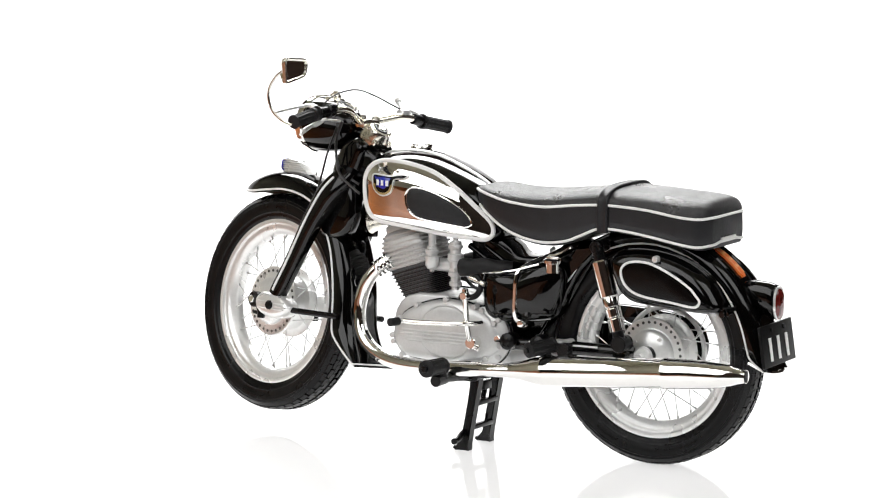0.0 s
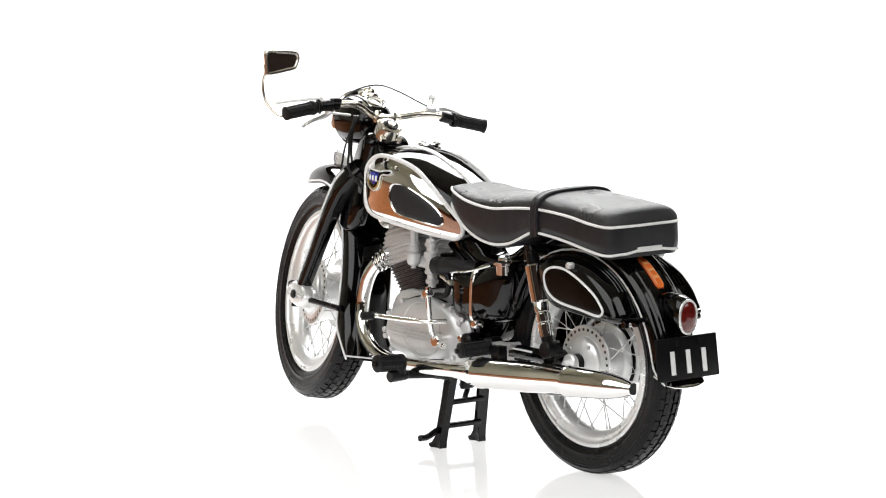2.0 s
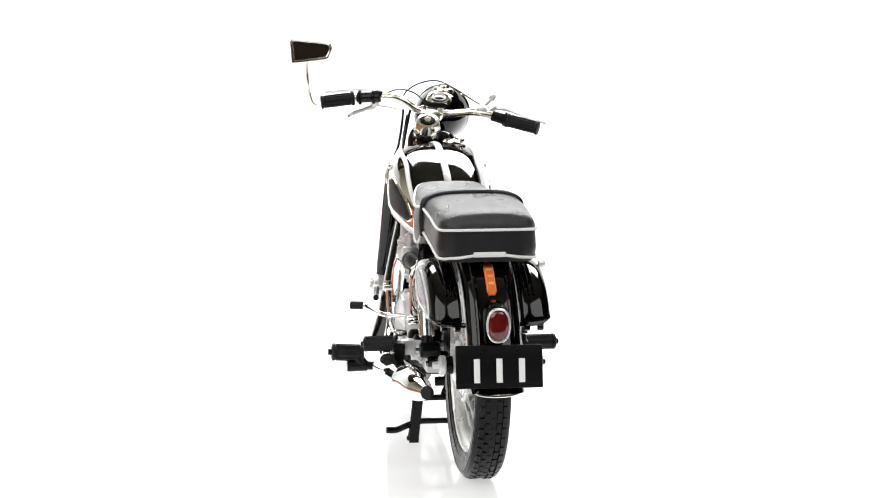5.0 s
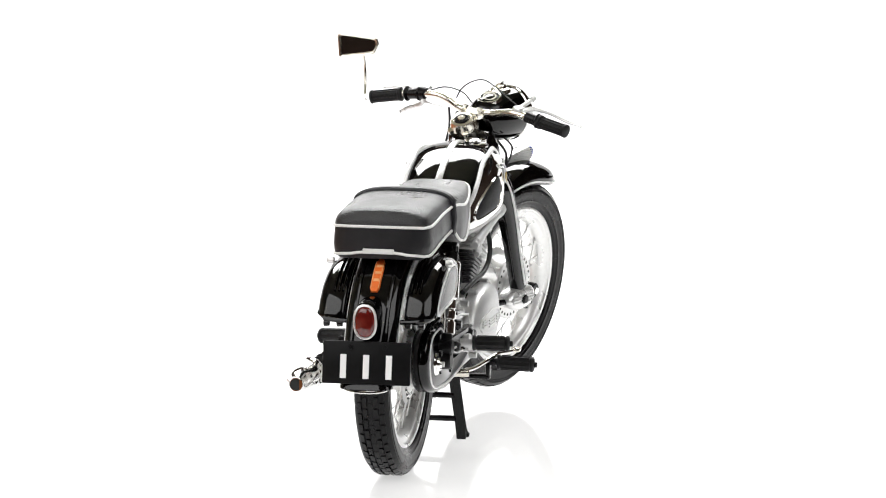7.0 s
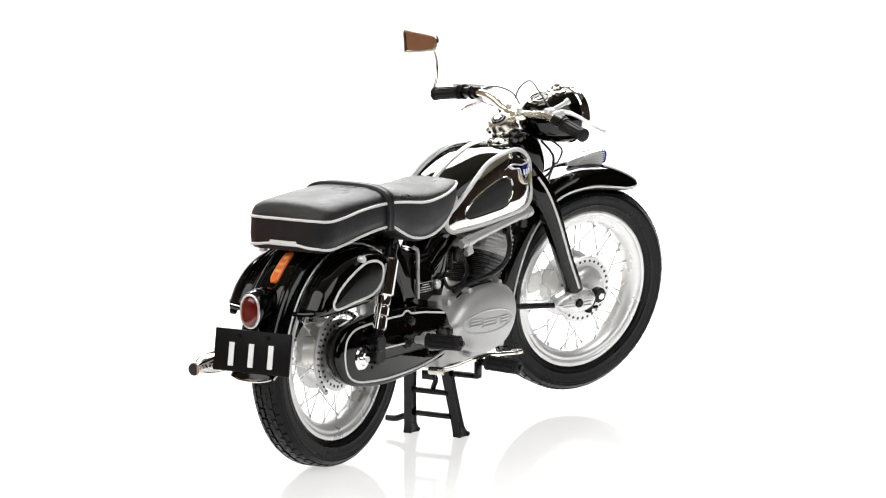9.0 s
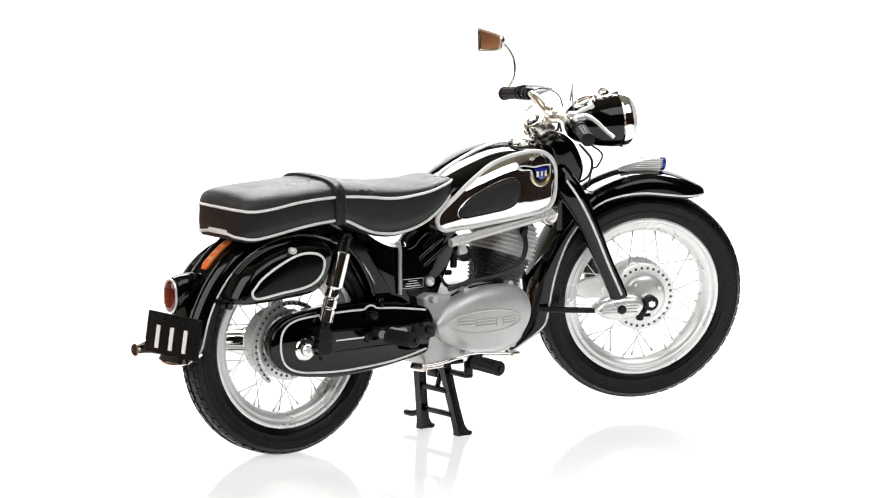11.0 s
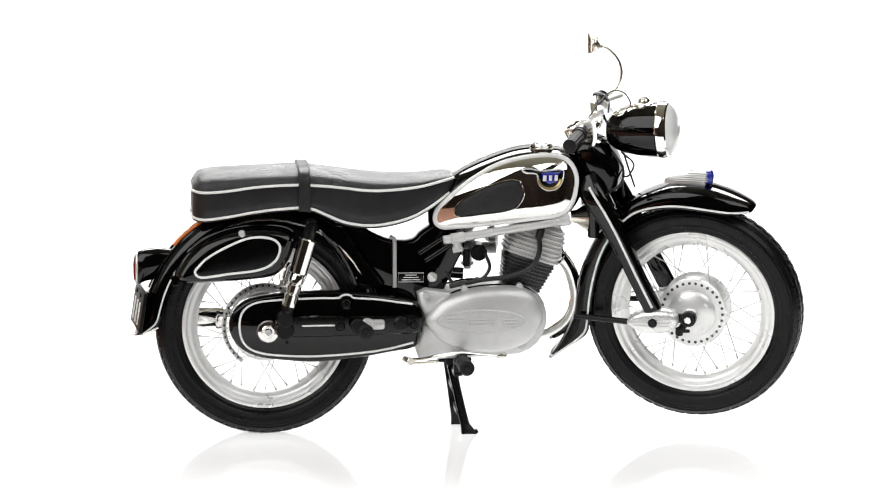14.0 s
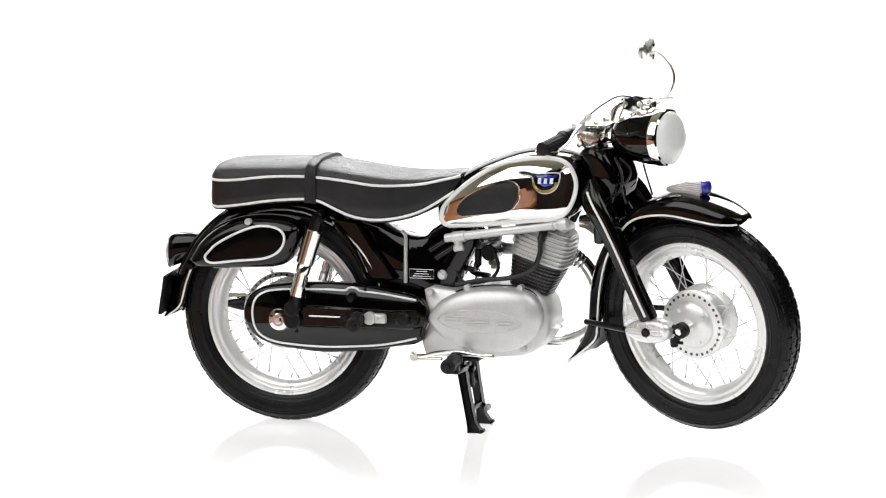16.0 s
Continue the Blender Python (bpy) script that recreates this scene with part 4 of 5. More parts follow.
# ---- exhaust ----
def exhaust():
    head = [(0.925, 0.055, 0.610), (0.965, 0.085, 0.585), (1.005, 0.100, 0.540), (1.030, 0.105, 0.485), (1.040, 0.110, 0.42), (1.022, 0.122, 0.355), (0.975, 0.136, 0.310), (0.90, 0.158, 0.283), (0.80, 0.185, 0.276), (0.66, 0.215, 0.283), (0.50, 0.235, 0.294), (0.36, 0.243, 0.303)]
    pts = spline(head, 6)
    x = part("exhaust", tube(pts, 0.0235, 20), CHROME, bike, "chrome exhaust pipe and long silencer", 60)
    c0, c1 = Vector((0.935, 0.066, 0.602)), Vector((0.985, 0.098, 0.562))
    d = (c1 - c0)
    for k in range(4):
        a = c0 + d * (0.18 + 0.22 * k)
        part("clamp_ring", rod(a, a + d * 0.12, 0.036 - 0.002 * k, 18), CHROME, x, "ribbed chrome union nut")
    axis = [((0.40, 0.243, 0.301), 0.026), ((0.36, 0.243, 0.304), 0.031), ((0.31, 0.243, 0.307), 0.044), ((0.285, 0.243, 0.309), 0.0475), ((0.28, 0.243, 0.309), 0.0505), ((0.268, 0.243, 0.310), 0.0505), ((0.262, 0.243, 0.311), 0.0485), ((0.05, 0.243, 0.325), 0.0490), ((-0.145, 0.243, 0.338), 0.0480), ((-0.150, 0.243, 0.338), 0.0505), ((-0.162, 0.243, 0.339), 0.0505), ((-0.167, 0.243, 0.339), 0.0480), ((-0.24, 0.240, 0.343), 0.0468), ((-0.30, 0.237, 0.345), 0.0435), ((-0.345, 0.232, 0.346), 0.0385), ((-0.38, 0.228, 0.347), 0.031), ((-0.402, 0.224, 0.347), 0.0235), ((-0.421, 0.220, 0.347), 0.0210), ((-0.4235, 0.220, 0.347), 0.0212)]
    part("silencer", tube([a for a, r in axis], [r for a, r in axis], 40), CHROME, x, "long chrome silencer", 60)
    # solid plug coloured as the shaded inside of the pipe
    part("outlet", rod((-0.375, 0.227, 0.347), (-0.4250, 0.2200, 0.347), 0.0188, 20, 0.02), BORE, x, "dark outlet")
    part("bracket", plate([(0.20, 0.40), (0.25, 0.40), (0.235, 0.36), (0.20, 0.345)], [(0.20, 0), (0.235, 0.0)]), SATIN, x)


exhaust()


def rubber_peg(name, a, b, r, label):
    """Ribbed rubber footrest from its stem to its outer end."""
    a, b = Vector(a), Vector(b)
    d = b - a
    t = [0, 0.02, 0.08, 0.10, 0.88, 0.90, 0.97, 1.0]
    p = part(name, tube([a + d * f for f in t], [r * k for k in (0.8, 1.12, 1.12, 0.97, 0.97, 1.12, 1.12, 0.85)], 18), GRIP, bike, label, 30)
    for k in range(10):
        w = 2 * math.pi * k / 10
        u = d.orthogonal().normalized()
        v = d.normalized().cross(u)
        off = (u * math.cos(w) + v * math.sin(w)) * r * 0.97
        part("rib", rod(a + d * 0.12 + off, a + d * 0.87 + off, r * 0.13, 6), GRIP, p)
    part("end_stud", rod(b, b + d.normalized() * r * 0.45, r * 0.42, 12), SATIN, p)
    return p


def rests():
    p = rubber_peg("footrest", (0.632, 0.275, 0.300), (0.637, 0.380, 0.305), 0.0255, "black ribbed rubber footrest over the exhaust")
    part("stem", joined(rod((0.62, 0.10, 0.245), (0.63, 0.29, 0.262), 0.014, 12), rod((0.63, 0.28, 0.262), (0.632, 0.30, 0.298), 0.020, 12), rod((0.63, 0.262, 0.26), (0.63, 0.33, 0.258), 0.019, 14)), SATIN, p)
    p = rubber_peg("footrest", (0.632, -0.195, 0.264), (0.640, -0.318, 0.258), 0.0225, "black ribbed rubber footrest near the brake pedal")
    part("stem", joined(rod((0.632, -0.16, 0.264), (0.632, -0.20, 0.264), 0.012, 12), rod((0.632, -0.165, 0.264), (0.632, -0.172, 0.264), 0.018, 12)), SATIN, p)
    p = rubber_peg("pillion_rest", (0.262, 0.215, 0.392), (0.300, 0.318, 0.384), 0.0225, "black ribbed rubber pillion rest")
    part("stem", joined(rod((0.255, 0.10, 0.385), (0.262, 0.22, 0.391), 0.013, 12), block((0.255, 0.185, 0.38), (0.045, 0.05, 0.05), 0.2)), ALLOY, p, "grey metal peg bracket")
    p = rubber_peg("pillion_rest", (0.290, -0.185, 0.381), (0.312, -0.303, 0.379), 0.0225, "black ribbed rubber pillion rest")
    part("stem", joined(rod((0.29, -0.13, 0.381), (0.29, -0.19, 0.381), 0.013, 12), rod((0.325, -0.150, 0.381), (0.325, -0.170, 0.381), 0.022, 18), block((0.345, -0.155, 0.381), (0.075, 0.022, 0.034), 0.45), rod((0.352, -0.15, 0.381), (0.352, -0.171, 0.381), 0.007, 6)), ALLOY, p, "grey metal peg bracket")
    # gear lever, kick starter and brake pedal
    g = part("gear_lever", tube(spline([(0.560, 0.150, 0.43), (0.585, 0.205, 0.432), (0.66, 0.225, 0.430), (0.76, 0.235, 0.428), (0.80, 0.243, 0.430), (0.808, 0.262, 0.430)], 5), 0.0085, 12), CHROME, bike, "chrome gear lever with a black rubber")
    part("rubber", tube([(0.808, 0.252, 0.430), (0.809, 0.255, 0.430), (0.820, 0.292, 0.430), (0.821, 0.295, 0.430)], [0.010, 0.0135, 0.0135, 0.009], 14), GRIP, g, "black rubber sleeve")
    k = part("kick_starter", tube(spline([(0.588, 0.165, 0.372), (0.588, 0.182, 0.385), (0.590, 0.190, 0.42), (0.592, 0.196, 0.47), (0.593, 0.20, 0.515)], 5), 0.0095, 12), CHROME, bike, "chrome kick-start lever")
    part("pedal", joined(rod((0.593, 0.188, 0.522), (0.593, 0.215, 0.522), 0.0135, 14), rod((0.593, 0.20, 0.53), (0.593, 0.20, 0.545), 0.010, 12)), CHROME, k)
    part("boss", joined(rod((0.586, 0.12, 0.365), (0.586, 0.180, 0.365), 0.020, 16), rod((0.565, 0.15, 0.345), (0.605, 0.15, 0.36), 0.012, 10)), CHROME, k)
    b = part("brake_pedal", tube(spline([(0.47, -0.11, 0.255), (0.51, -0.145, 0.262), (0.56, -0.175, 0.279), (0.63, -0.195, 0.290), (0.70, -0.215, 0.286), (0.755, -0.230, 0.284)], 5), 0.0070, 12), CHROME, bike, "bright curved brake pedal")
    part("pad", block((0.76, -0.232, 0.287), (0.032, 0.03, 0.016), 0.3), NICKEL, b)
    part("linkage", joined(rod((0.455, -0.085, 0.252), (0.47, -0.135, 0.252), 0.014, 12), rod((0.47, -0.10, 0.243), (0.56, -0.11, 0.248), 0.007, 10)), NICKEL, b)


rests()


def stand():
    s = part("centre_stand", joined(rod((0.600, -0.085, 0.243), (0.600, 0.125, 0.243), 0.012, 12), rod((0.60, 0.09, 0.236), (0.66, 0.125, 0.240), 0.012, 12), block((0.62, 0.015, 0.246), (0.11, 0.17, 0.014), 0.2)), SATIN, bike, "black two-legged centre stand")
    for y0, y1, back in ((0.088, 0.110, -0.020), (-0.052, -0.074, 0.0)):
        loops = []
        for x, z, w in ((0.606, 0.248, 0.016), (0.624, 0.16, 0.014), (0.642, 0.08, 0.014), (0.653, 0.035, 0.015), (0.662, 0.016, 0.021), (0.667, 0.006, 0.026), (0.666, 0.0, 0.024)):
            y, d = y0 + (y1 - y0) * (0.248 - z) / 0.248, 0.0155
            x += back * (0.248 - z) / 0.248
            loops.append([(x - w, y - d, z), (x - w * 0.5, y - d * 0.6, z), (x + w * 0.5, y - d * 0.6, z), (x + w, y - d, z), (x + w, y + d, z), (x + w * 0.5, y + d * 0.6, z), (x - w * 0.5, y + d * 0.6, z), (x - w, y + d, z)])
        part("leg", rings(loops), SATIN, s)
        part("toe", block((0.690 + back, y1, 0.008), (0.014, 0.034, 0.012), 0.3, (0, -25, 0)), SATIN, s)
    for z, x in ((0.150, 0.624), (0.070, 0.640)):
        part("cross_bar", block((x - 0.006, 0.018, z), (0.018, 0.150, 0.018), 0.25), SATIN, s)
    part("web", block((0.612, 0.018, 0.205), (0.014, 0.05, 0.03), 0.2), SATIN, s)
    part("hook", tube(spline([(0.628, 0.018, 0.140), (0.628, 0.010, 0.165), (0.628, 0.002, 0.188), (0.628, 0.012, 0.203), (0.628, 0.030, 0.198)], 5), 0.009, 10), SATIN, s, "hooked spring lug")
    part("tang", tube(spline([(0.640, 0.10, 0.064), (0.640, 0.13, 0.055), (0.636, 0.165, 0.042), (0.632, 0.20, 0.042)], 4), 0.0105, 10), SATIN, s, "foot tang")
    part("right_arm", joined(block((0.622, -0.115, 0.217), (0.03, 0.12, 0.016), 0.25), block((0.622, -0.168, 0.24), (0.03, 0.014, 0.055), 0.25)), SATIN, s, "cranked black arm carrying the footrest")


stand()


# ---- fork, front mudguard, headlamp and bars, all turned with the steering ----
def steered(bm):
    return moved(bm, STEER)


def low(bm):
    return moved(bm, STEER_LOW)


def linked(bm):
    """Leading link and axle pieces, a little above the fork's own datum."""
    return moved(bm, STEER_LOW @ Matrix.Translation((0, 0, 0.006)))


F_ROWS = [(1.632, 0.782, 1.632, 0.776, 0.015), (1.612, 0.795, 1.617, 0.766, 0.046), (1.55, 0.822, 1.555, 0.763, 0.074), (1.473, 0.843, 1.478, 0.770, 0.084), (1.396, 0.848, 1.382, 0.778, 0.088), (1.319, 0.833, 1.292, 0.767, 0.088), (1.225, 0.790, 1.228, 0.740, 0.086), (1.15, 0.722, 1.178, 0.683, 0.084), (1.098, 0.650, 1.136, 0.610, 0.084), (1.060, 0.570, 1.110, 0.520, 0.085), (1.038, 0.490, 1.097, 0.440, 0.086), (1.028, 0.405, 1.090, 0.368, 0.088), (1.016, 0.360, 1.082, 0.330, 0.088), (0.995, 0.312, 1.050, 0.300, 0.088), (0.968, 0.268, 1.000, 0.264, 0.087), (0.946, 0.236, 0.958, 0.235, 0.086)]


def crest(bm):
    """The ornament sits a little proud of the guard's crown."""
    return moved(bm, STEER_LOW @ Matrix.Translation((0, 0, 0.007)))


def front_guard():
    st = [((a, b), (c, d), h) for a, b, c, d, h in spline(F_ROWS, 4)]
    g = part("front_mudguard", low(shell(st, 0.6)), BLACK, bike, "deep glossy black front mudguard with white pinstripes", 50)
    for s in (1, -1):
        part("pinstripe", low(edge_line(st[4:], 0.13, 0.0036, s)), STRIPE, g, "white pinstripe")
    (cx, cz), (ex, ez), hw = st[-2]
    hw += 0.001
    tail = []
    for a in np.linspace(0.05, math.pi - 0.05, 21):
        c, f = math.cos(a), math.sin(a) ** 0.6
        tail.append((ex + (cx - ex) * f - 0.001, hw * math.copysign(abs(c) ** 0.6, c), ez + (cz - ez) * f + 0.002))
    part("tail_stripe", low(tube(tail, 0.0028, 8)), STRIPE, g, "white line along the lower edge")
    loops = []
    for x, w, h in ((1.325, 0.004, 0.012), (1.34, 0.010, 0.020), (1.385, 0.018, 0.034), (1.43, 0.021, 0.043), (1.465, 0.022, 0.049)):
        zb = 0.835
        loops.append([(x, -w, zb), (x, -w, zb + h * 0.6), (x, -w * 0.55, zb + h), (x, w * 0.55, zb + h), (x, w, zb + h * 0.6), (x, w, zb)])
    o = part("mudguard_ornament", crest(rings(loops)), SILVER, g, "ribbed chrome crest with a blue face")
    for k in range(5):
        z = 0.848 + 0.007 * k
        for s in (1, -1):
            part("rib", crest(rod((1.365 + 0.010 * k, s * 0.0165, z), (1.472, s * 0.0212, z + 0.002), 0.0024, 6)), SILVER, o)
    face = [(1.466, 0.0225 * math.copysign(abs(math.cos(a)) ** 0.7, math.cos(a)), 0.861 + 0.024 * math.copysign(abs(math.sin(a)) ** 0.7, math.sin(a))) for a in np.linspace(0, 2 * math.pi, 25)[:-1]]
    part("blue_face", crest(rings([[(x + d, y * f, 0.861 + (z - 0.861) * f) for x, y, z in face] for d, f in ((0, 0.97), (0.003, 1.0), (0.012, 1.0), (0.018, 0.92), (0.022, 0.72), (0.024, 0.4))])), BLUE, o, "blue glass face")


front_guard()

LEG = [((1.072, 0.872), 0.075, 0.056, 0.045), ((1.090, 0.842), 0.086, 0.080, 0.045), ((1.119, 0.802), 0.088, 0.103, 0.038), ((1.153, 0.752), 0.078, 0.114, 0.031), ((1.194, 0.680), 0.066, 0.121, 0.027), ((1.256, 0.555), 0.058, 0.126, 0.024), ((1.300, 0.470), 0.060, 0.130, 0.023), ((1.316, 0.438), 0.058, 0.131, 0.022)]


def fork():
    neck = [(1.030, 0.955), (1.075, 0.985), (1.13, 0.965), (1.165, 0.915), (1.180, 0.862), (1.165, 0.80), (1.14, 0.775), (1.095, 0.79), (1.07, 0.84), (1.045, 0.90)]
    o = [tuple(q) for q in spline(neck, 4, True)]
    f = part("fork", low(plate(o, [(-0.078, 0.030), (-0.074, 0.016), (-0.062, 0.004), (-0.045, 0.0), (0.045, 0.0), (0.062, 0.004), (0.074, 0.016), (0.078, 0.030)])), BLACK, bike, "pressed steel leading-link fork in glossy black", 50)
    for s in (1, -1):
        loops, stripe = [], []
        for (x, z), w, y, t in spline([(*c, w, y, t) for c, w, y, t in LEG], 4) and [((q[0], q[1]), q[2], q[3], q[4]) for q in spline([(*c, w, y, t) for c, w, y, t in LEG], 4)]:
            ux, uz = 0.90, 0.43
            loop = []
            for a in np.linspace(0, 2 * math.pi, 25)[:-1]:
                c, d = math.copysign(abs(math.cos(a)) ** 0.6, math.cos(a)), math.copysign(abs(math.sin(a)) ** 0.6, math.sin(a))
                loop.append((x + ux * c * w * 0.5, s * (y + d * t), z + uz * c * w * 0.5))
            loops.append(loop)
            stripe.append((x + ux * w * 0.10, s * (y + t + 0.001), z + uz * w * 0.10))
        leg = part("fork_leg", low(rings(loops)), BLACK, f, "black fork leg", 50)
        part("pinstripe", low(tube(stripe[4:-2], 0.0042, 8)), STRIPE, leg, "white pinstripe")
        link = [(1.228, 0.392), (1.245, 0.413), (1.275, 0.428), (1.33, 0.438), (1.375, 0.436), (1.398, 0.415), (1.396, 0.390), (1.375, 0.368), (1.32, 0.356), (1.275, 0.360), (1.243, 0.374)]
        lo = [tuple(q) for q in spline(link, 3, True)]
        k = part("leading_link", linked(side(plate(lo, [(0.100, 0.006), (0.106, 0.0), (0.144, 0.0), (0.154, 0.006), (0.159, 0.016)]), s)), SILVER, f, "bright cast leading link", 45)
        for j in range(3):
            part("link_rib", linked(side(rod((1.25, 0.158, 0.385 + 0.010 * j), (1.375, 0.158, 0.389 + 0.011 * j), 0.0035, 6), s)), SILVER, k)
        part("pivot_screw", linked(side(lathe([(0.0, 0.170), (0.012, 0.169), (0.016, 0.164), (0.016, 0.145)], 10, (1.318, 0, 0.397)), s)), SATIN, k, "black pivot screw")
        part("torque_rod", linked(side(rod((1.235, 0.132, 0.388), (1.045, 0.10, 0.386), 0.010, 10), s)), SATIN, f, "black strut to the mudguard")
        part("axle_block", linked(side(joined(rod((1.432, 0.108, 0.408), (1.432, 0.136, 0.408), 0.026, 16), rod((1.425, 0.114, 0.40), (1.395, 0.120, 0.352), 0.012, 10), rod((1.395, 0.120, 0.362), (1.435, 0.124, 0.366), 0.006, 8), rod((1.40, 0.120, 0.348), (1.40, 0.120, 0.375), 0.013, 10), block((1.405, 0.114, 0.405), (0.05, 0.02, 0.03), 0.25)), s)), SATIN, f, "black axle clamp with brake arm")
        part("axle_nut", linked(side(joined(rod((1.432, 0.131, 0.408), (1.432, 0.144, 0.408), 0.013, 6), tube([(1.431, 0.05, 0.404), (1.432, 0.09, 0.407), (1.432, 0.112, 0.408)], [0.034, 0.022, 0.019], 18)), s)), CHROME, f, "bright axle nut")
    shroud = [(1.090, 0.840), (1.155, 0.760), (1.195, 0.690), (1.180, 0.650), (1.125, 0.640), (1.062, 0.665), (1.034, 0.735), (1.045, 0.820)]
    so = [tuple(q) for q in spline(shroud, 4, True)]
    part("fork_shroud", low(plate(so, [(0.040, 0.006), (0.046, 0.0), (0.066, 0.0), (0.078, 0.004), (0.087, 0.012), (0.092, 0.024)])), BLACK, f, "glossy black shroud behind the leg", 50)
    # tucked-in spring shrouds behind the legs
    part("inner_stay", low(joined(rod((1.10, 0.07, 0.80), (1.10, 0.07, 0.66), 0.020, 14), rod((1.10, -0.07, 0.80), (1.10, -0.07, 0.66), 0.020, 14))), BLACK, f)


fork()


def headlamp():
    nose_up = pose(1.227, 0, 1.011, 0, -4, 0) @ Matrix.Translation((-1.220, 0, -1.018))

    def steered(bm):
        return moved(bm, STEER @ nose_up)

    prof = [(0.0, 1.118), (0.022, 1.120), (0.045, 1.130), (0.062, 1.150), (0.076, 1.185), (0.086, 1.23), (0.091, 1.27), (0.092, 1.297)]
    h = part("headlamp", steered(lathe(prof, 48, (0, 0, 1.018), "X")), BLACK, bike, "glossy black headlamp shell with chrome ring", 60)
    part("ring", steered(lathe([(0.0925, 1.298), (0.096, 1.302), (0.0965, 1.318), (0.093, 1.330), (0.087, 1.334), (0.085, 1.322)], 48, (0, 0, 1.018), "X")), CHROME, h, "chrome ring")
    part("glass", steered(lathe([(0.087, 1.330), (0.080, 1.343), (0.064, 1.354), (0.04, 1.361), (0.015, 1.364), (0.0, 1.3645)], 40, (0, 0, 1.018), "X")), LENS, h, "frosted headlamp glass", 60)
    m = pose(1.185, 0.0, 1.080, 0, -22, 0)
    s = part("speedometer", steered(moved(lathe([(0.042, -0.03), (0.042, 0.006), (0.038, 0.012), (0.033, 0.013), (0.031, 0.008), (0.0, 0.008)], 32, (0, 0, 0), "Z"), m)), CHROME, h, "round chrome-rimmed speedometer")
    part("dial", steered(moved(lathe([(0.0305, 0.009), (0.0, 0.010)], 28, (0, 0, 0), "Z"), m)), SATIN, s, "dark dial face")
    part("dial_ring", steered(moved(tube([(0.021 * math.cos(a), 0.021 * math.sin(a), 0.0105) for a in np.linspace(0, 6.283, 25)[:-1]], 0.003, 6, True), m)), DIAL, s, "pale scale ring")
    part("needle", steered(moved(rod((0, 0, 0.011), (0.012, 0.012, 0.011), 0.0016, 6), m)), WHITE, s)
    k = part("light_switch", steered(lathe([(0.0, 0.021), (0.014, 0.020), (0.019, 0.015), (0.020, 0.009), (0.031, 0.006), (0.035, 0.0), (0.036, -0.01)], 22, (1.252, 0.0, 1.105), "Z")), NICKEL, h, "chrome key switch on the shell")
    part("key", steered(block((1.252, 0.0, 1.129), (0.024, 0.006, 0.008), 0.3)), CHROME, k)


headlamp()

BAR = [(1.034, 0.340, 1.020), (1.057, 0.253, 1.046), (1.058, 0.19, 1.060), (1.055, 0.135, 1.068), (1.062, 0.095, 1.060), (1.075, 0.055, 1.040), (1.09, 0.0, 1.034), (1.105, -0.055, 1.040), (1.095, -0.10, 1.052), (1.085, -0.145, 1.062), (1.085, -0.20, 1.061), (1.089, -0.25, 1.054), (1.081, -0.345, 1.046)]


def grip(a, b, r, parent):
    a, b = Vector(a), Vector(b)
    d = b - a
    t = [0, 0.02, 0.10, 0.12, 0.9, 0.92, 0.98, 1.0]
    g = part("grip", steered(tube([a + d * f for f in t], [r * k for k in (0.9, 1.25, 1.25, 1.0, 1.0, 1.2, 1.2, 0.9)], 18)), GRIP, parent, "black ribbed rubber grip", 30)
    u = d.orthogonal().normalized()
    v = d.normalized().cross(u)
    for k in range(12):
        w = 2 * math.pi * k / 12
        off = (u * math.cos(w) + v * math.sin(w)) * r
        part("rib", steered(rod(a + d * 0.13 + off, a + d * 0.89 + off, r * 0.11, 6)), GRIP, g)


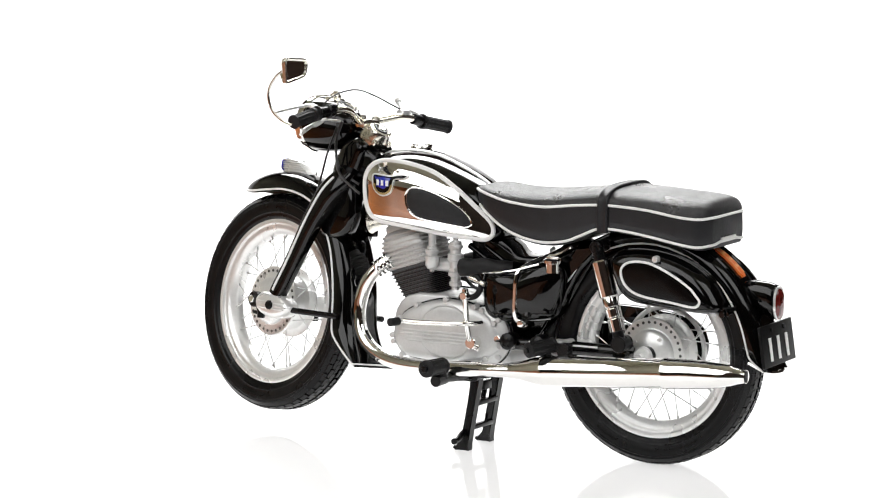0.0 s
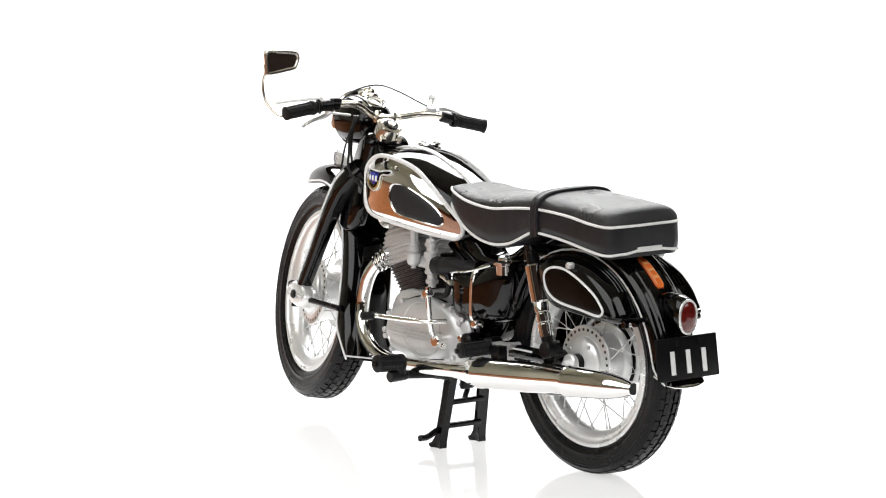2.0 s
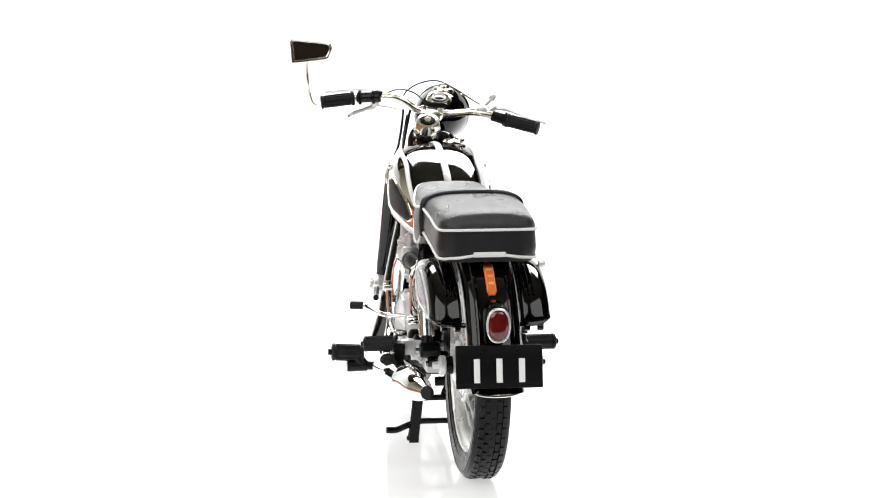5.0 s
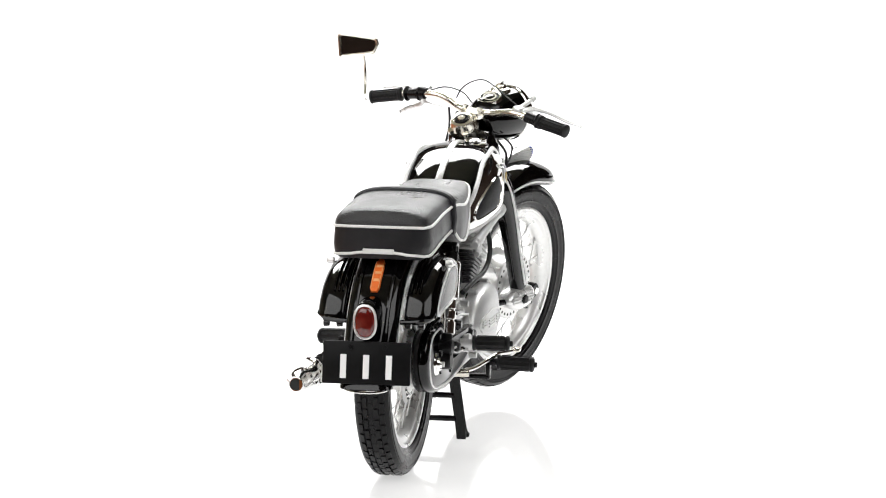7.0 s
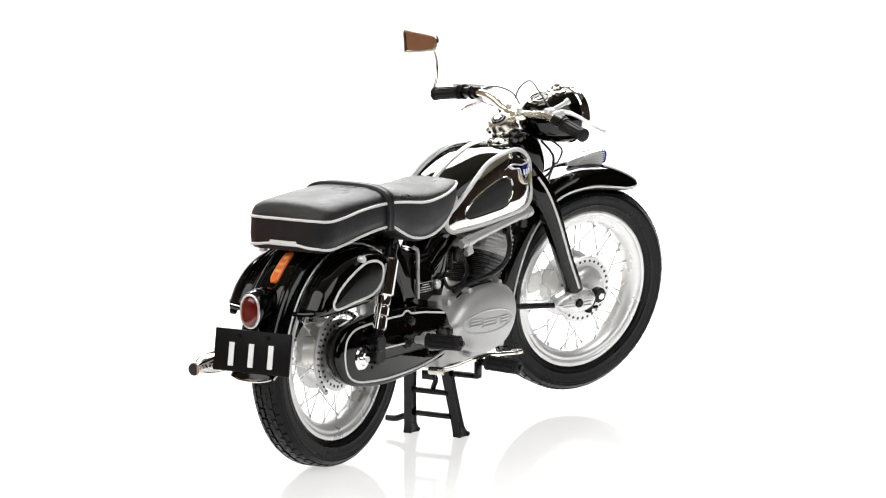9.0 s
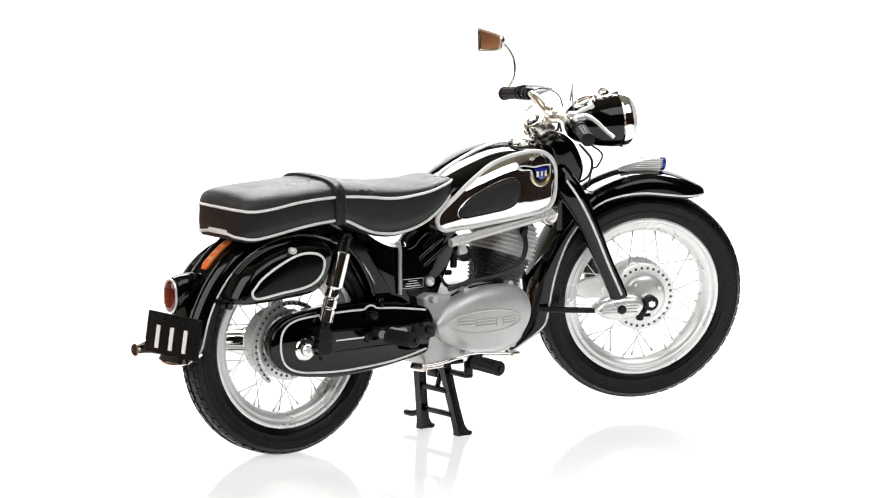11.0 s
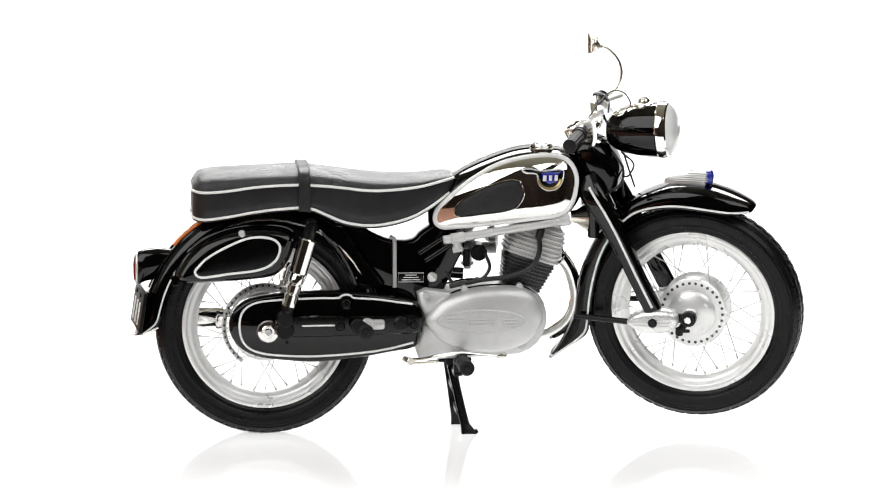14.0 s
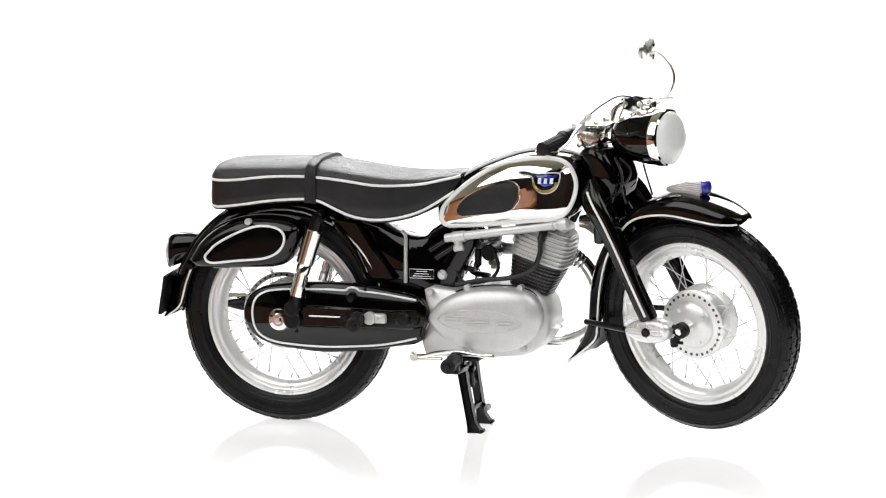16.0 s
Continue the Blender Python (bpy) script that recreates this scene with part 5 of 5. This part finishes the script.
def bars():
    h = part("handlebar", steered(tube(spline(BAR, 6), 0.0125, 16)), NICKEL, bike, "bright nickel handlebar with black grips", 60)
    grip((1.055, 0.262, 1.043), (1.031, 0.370, 1.012), 0.0195, h)
    grip((1.090, -0.248, 1.054), (1.080, -0.364, 1.045), 0.0195, h)
    # clamp block with the round damper knob
    c = part("clamp", steered(joined(block((1.085, 0.0, 1.030), (0.055, 0.075, 0.034), 0.35), block((1.045, 0.0, 0.985), (0.075, 0.080, 0.075), 0.3, (0, 25, 0)))), NICKEL, h, "polished steering clamp")
    m = pose(1.016, 0.0, 1.012, 0, -32, 0)
    k = part("damper_knob", steered(moved(lathe([(0.040, -0.03), (0.041, -0.004), (0.037, 0.004), (0.028, 0.006), (0.024, 0.003), (0.015, 0.004), (0.012, 0.012), (0.0, 0.013)], 30, (0, 0, 0), "Z"), m)), NICKEL, c, "round damper knob")
    part("knob_ring", steered(moved(tube([(0.020 * math.cos(a), 0.020 * math.sin(a), 0.006) for a in np.linspace(0, 6.283, 25)[:-1]], 0.004, 6, True), m)), SATIN, k)
    for y in (-0.028, 0.028):
        part("clamp_nut", steered(joined(rod((1.075, y, 1.04), (1.078, y, 1.056), 0.011, 6), rod((1.01, y, 0.965), (1.0, y, 0.975), 0.012, 10))), NICKEL, c)
    # left perch with lever
    p = part("left_perch", steered(joined(rod((1.058, 0.255, 1.046), (1.057, 0.175, 1.062), 0.0185, 14), rod((1.058, 0.25, 1.047), (1.058, 0.24, 1.049), 0.026, 14), rod((1.058, 0.205, 1.056), (1.058, 0.195, 1.058), 0.024, 14), block((1.056, 0.185, 1.072), (0.028, 0.030, 0.022), 0.3))), SATIN, h, "black twin-switch clutch perch")
    part("clutch_lever", steered(tube(spline([(1.085, 0.190, 1.035), (1.092, 0.21, 1.016), (1.095, 0.24, 1.002), (1.092, 0.265, 0.988), (1.088, 0.282, 0.974)], 5), [0.009] * 8 + [0.0075] * 8 + [0.006] * 5, 10)), SILVER, p, "bright clutch lever")
    blade = spline([(1.193, 0.150, 1.098), (1.200, 0.175, 1.101), (1.212, 0.24, 1.099), (1.222, 0.30, 1.095), (1.227, 0.328, 1.092)], 5)
    part("long_lever", joined(tube(blade, [0.008] * 6 + [0.0065] * 10 + [0.0055] * 5, 10, flat=0.6), rod((1.192, 0.160, 1.100), (1.150, 0.168, 1.085), 0.010, 12)), SILVER, p, "long bright lever ahead of the grip")
    part("lever_block", steered(joined(rod((1.07, 0.19, 1.048), (1.092, 0.20, 1.028), 0.012, 12), rod((1.08, 0.20, 1.03), (1.085, 0.12, 1.03), 0.004, 8))), SILVER, p)
    # right perch with lever and choke arm
    q = part("right_perch", steered(joined(rod((1.089, -0.255, 1.054), (1.085, -0.20, 1.061), 0.0185, 14), rod((1.089, -0.25, 1.055), (1.088, -0.24, 1.056), 0.026, 14))), SATIN, h, "black throttle housing")
    part("choke_block", steered(joined(block((1.095, -0.165, 1.072), (0.040, 0.036, 0.034), 0.3), rod((1.10, -0.165, 1.082), (1.145, -0.185, 1.112), 0.007, 10), rod((1.140, -0.183, 1.109), (1.152, -0.187, 1.119), 0.011, 12), rod((1.09, -0.185, 1.068), (1.122, -0.20, 1.082), 0.012, 12))), SILVER, q, "bright lever block")
    part("brake_lever", steered(tube(spline([(1.112, -0.180, 1.078), (1.125, -0.21, 1.085), (1.140, -0.26, 1.080), (1.155, -0.32, 1.064), (1.162, -0.376, 1.058)], 5), [0.009] * 8 + [0.007] * 8 + [0.0065] * 5, 10, flat=0.7)), SILVER, q, "bright front brake lever")
    # cables
    arch = spline([(1.216, 0.071, 1.064), (1.205, 0.050, 1.098), (1.178, 0.006, 1.126), (1.138, -0.044, 1.135), (1.098, -0.095, 1.112), (1.064, -0.145, 1.080), (1.048, -0.172, 1.064)], 8)
    part("control_cable", tube(arch, 0.0026, 8), CABLE, h, "thin black cable arching over the bar")
    for pts, r in (([(1.06, 0.16, 1.078), (1.09, 0.12, 1.095), (1.12, 0.07, 1.085), (1.125, 0.03, 1.055)], 0.0026),
                   ([(1.12, 0.08, 1.03), (1.135, 0.085, 0.98), (1.12, 0.085, 0.90), (1.08, 0.085, 0.86), (1.02, 0.07, 0.83)], 0.0045),
                   ([(1.095, 0.10, 1.03), (1.115, 0.10, 0.97), (1.105, 0.10, 0.90), (1.07, 0.105, 0.85), (1.0, 0.08, 0.80)], 0.0045),
                   ([(1.16, -0.06, 0.95), (1.20, -0.085, 0.90), (1.19, -0.09, 0.845), (1.14, -0.085, 0.82), (1.07, -0.08, 0.83)], 0.0045),
                   ([(1.19, -0.075, 0.955), (1.235, -0.085, 0.92), (1.22, -0.09, 0.88), (1.20, -0.095, 0.87), (1.20, -0.07, 0.80)], 0.0035),
                   ([(1.13, 0.09, 1.01), (1.16, 0.095, 0.92), (1.18, 0.09, 0.86), (1.205, 0.085, 0.79)], 0.0035)):
        part("control_cable", steered(tube(spline(pts, 8), r, 8)), CABLE, h, "thin black control cable")


bars()


def mirror():
    """Mirror on a curved stem screwed into the end of the clutch-side grip."""
    face = [(0.453, 1.283), (0.39, 1.279), (0.335, 1.272), (0.322, 1.262), (0.320, 1.245), (0.330, 1.222), (0.345, 1.215), (0.40, 1.208), (0.447, 1.204), (0.452, 1.21), (0.455, 1.25)]
    o = [tuple(q) for q in spline(face, 3, True)]

    def ring(x, d):
        return [(x, y, z) for y, z in inset(o, d)]
    m = part("mirror", rings([ring(1.116, 0.006), ring(1.113, 0.003), ring(1.113, 0.0), ring(1.122, -0.001), ring(1.130, 0.006), ring(1.136, 0.018), ring(1.139, 0.03)]), NICKEL, bike, "trapezoid chrome handlebar mirror on a curved stem", 50)
    part("mirror_glass", rings([ring(1.1165, 0.008), ring(1.1148, 0.009)]), CHROME, m, "mirror glass")
    part("bezel", tube(ring(1.1145, 0.003), 0.0055, 8, True), NICKEL, m, "rounded chrome bezel")
    stem = [(1.142, 0.368, 1.060), (1.165, 0.376, 1.068), (1.193, 0.382, 1.089), (1.210, 0.386, 1.114), (1.218, 0.388, 1.152), (1.209, 0.389, 1.187), (1.186, 0.389, 1.218), (1.158, 0.388, 1.238), (1.130, 0.388, 1.246)]
    part("stem", tube(spline(stem, 5), 0.0046, 10), NICKEL, m, "curved chrome stem")
    part("ball_joint", joined(rod((1.128, 0.388, 1.244), (1.152, 0.388, 1.240), 0.010, 12), rod((1.136, 0.388, 1.243), (1.142, 0.388, 1.242), 0.014, 12)), NICKEL, m)


mirror()


def motions():
    walk(bike, [(t * 0.5, turntable(t * 0.5)) for t in range(33)])


motions()
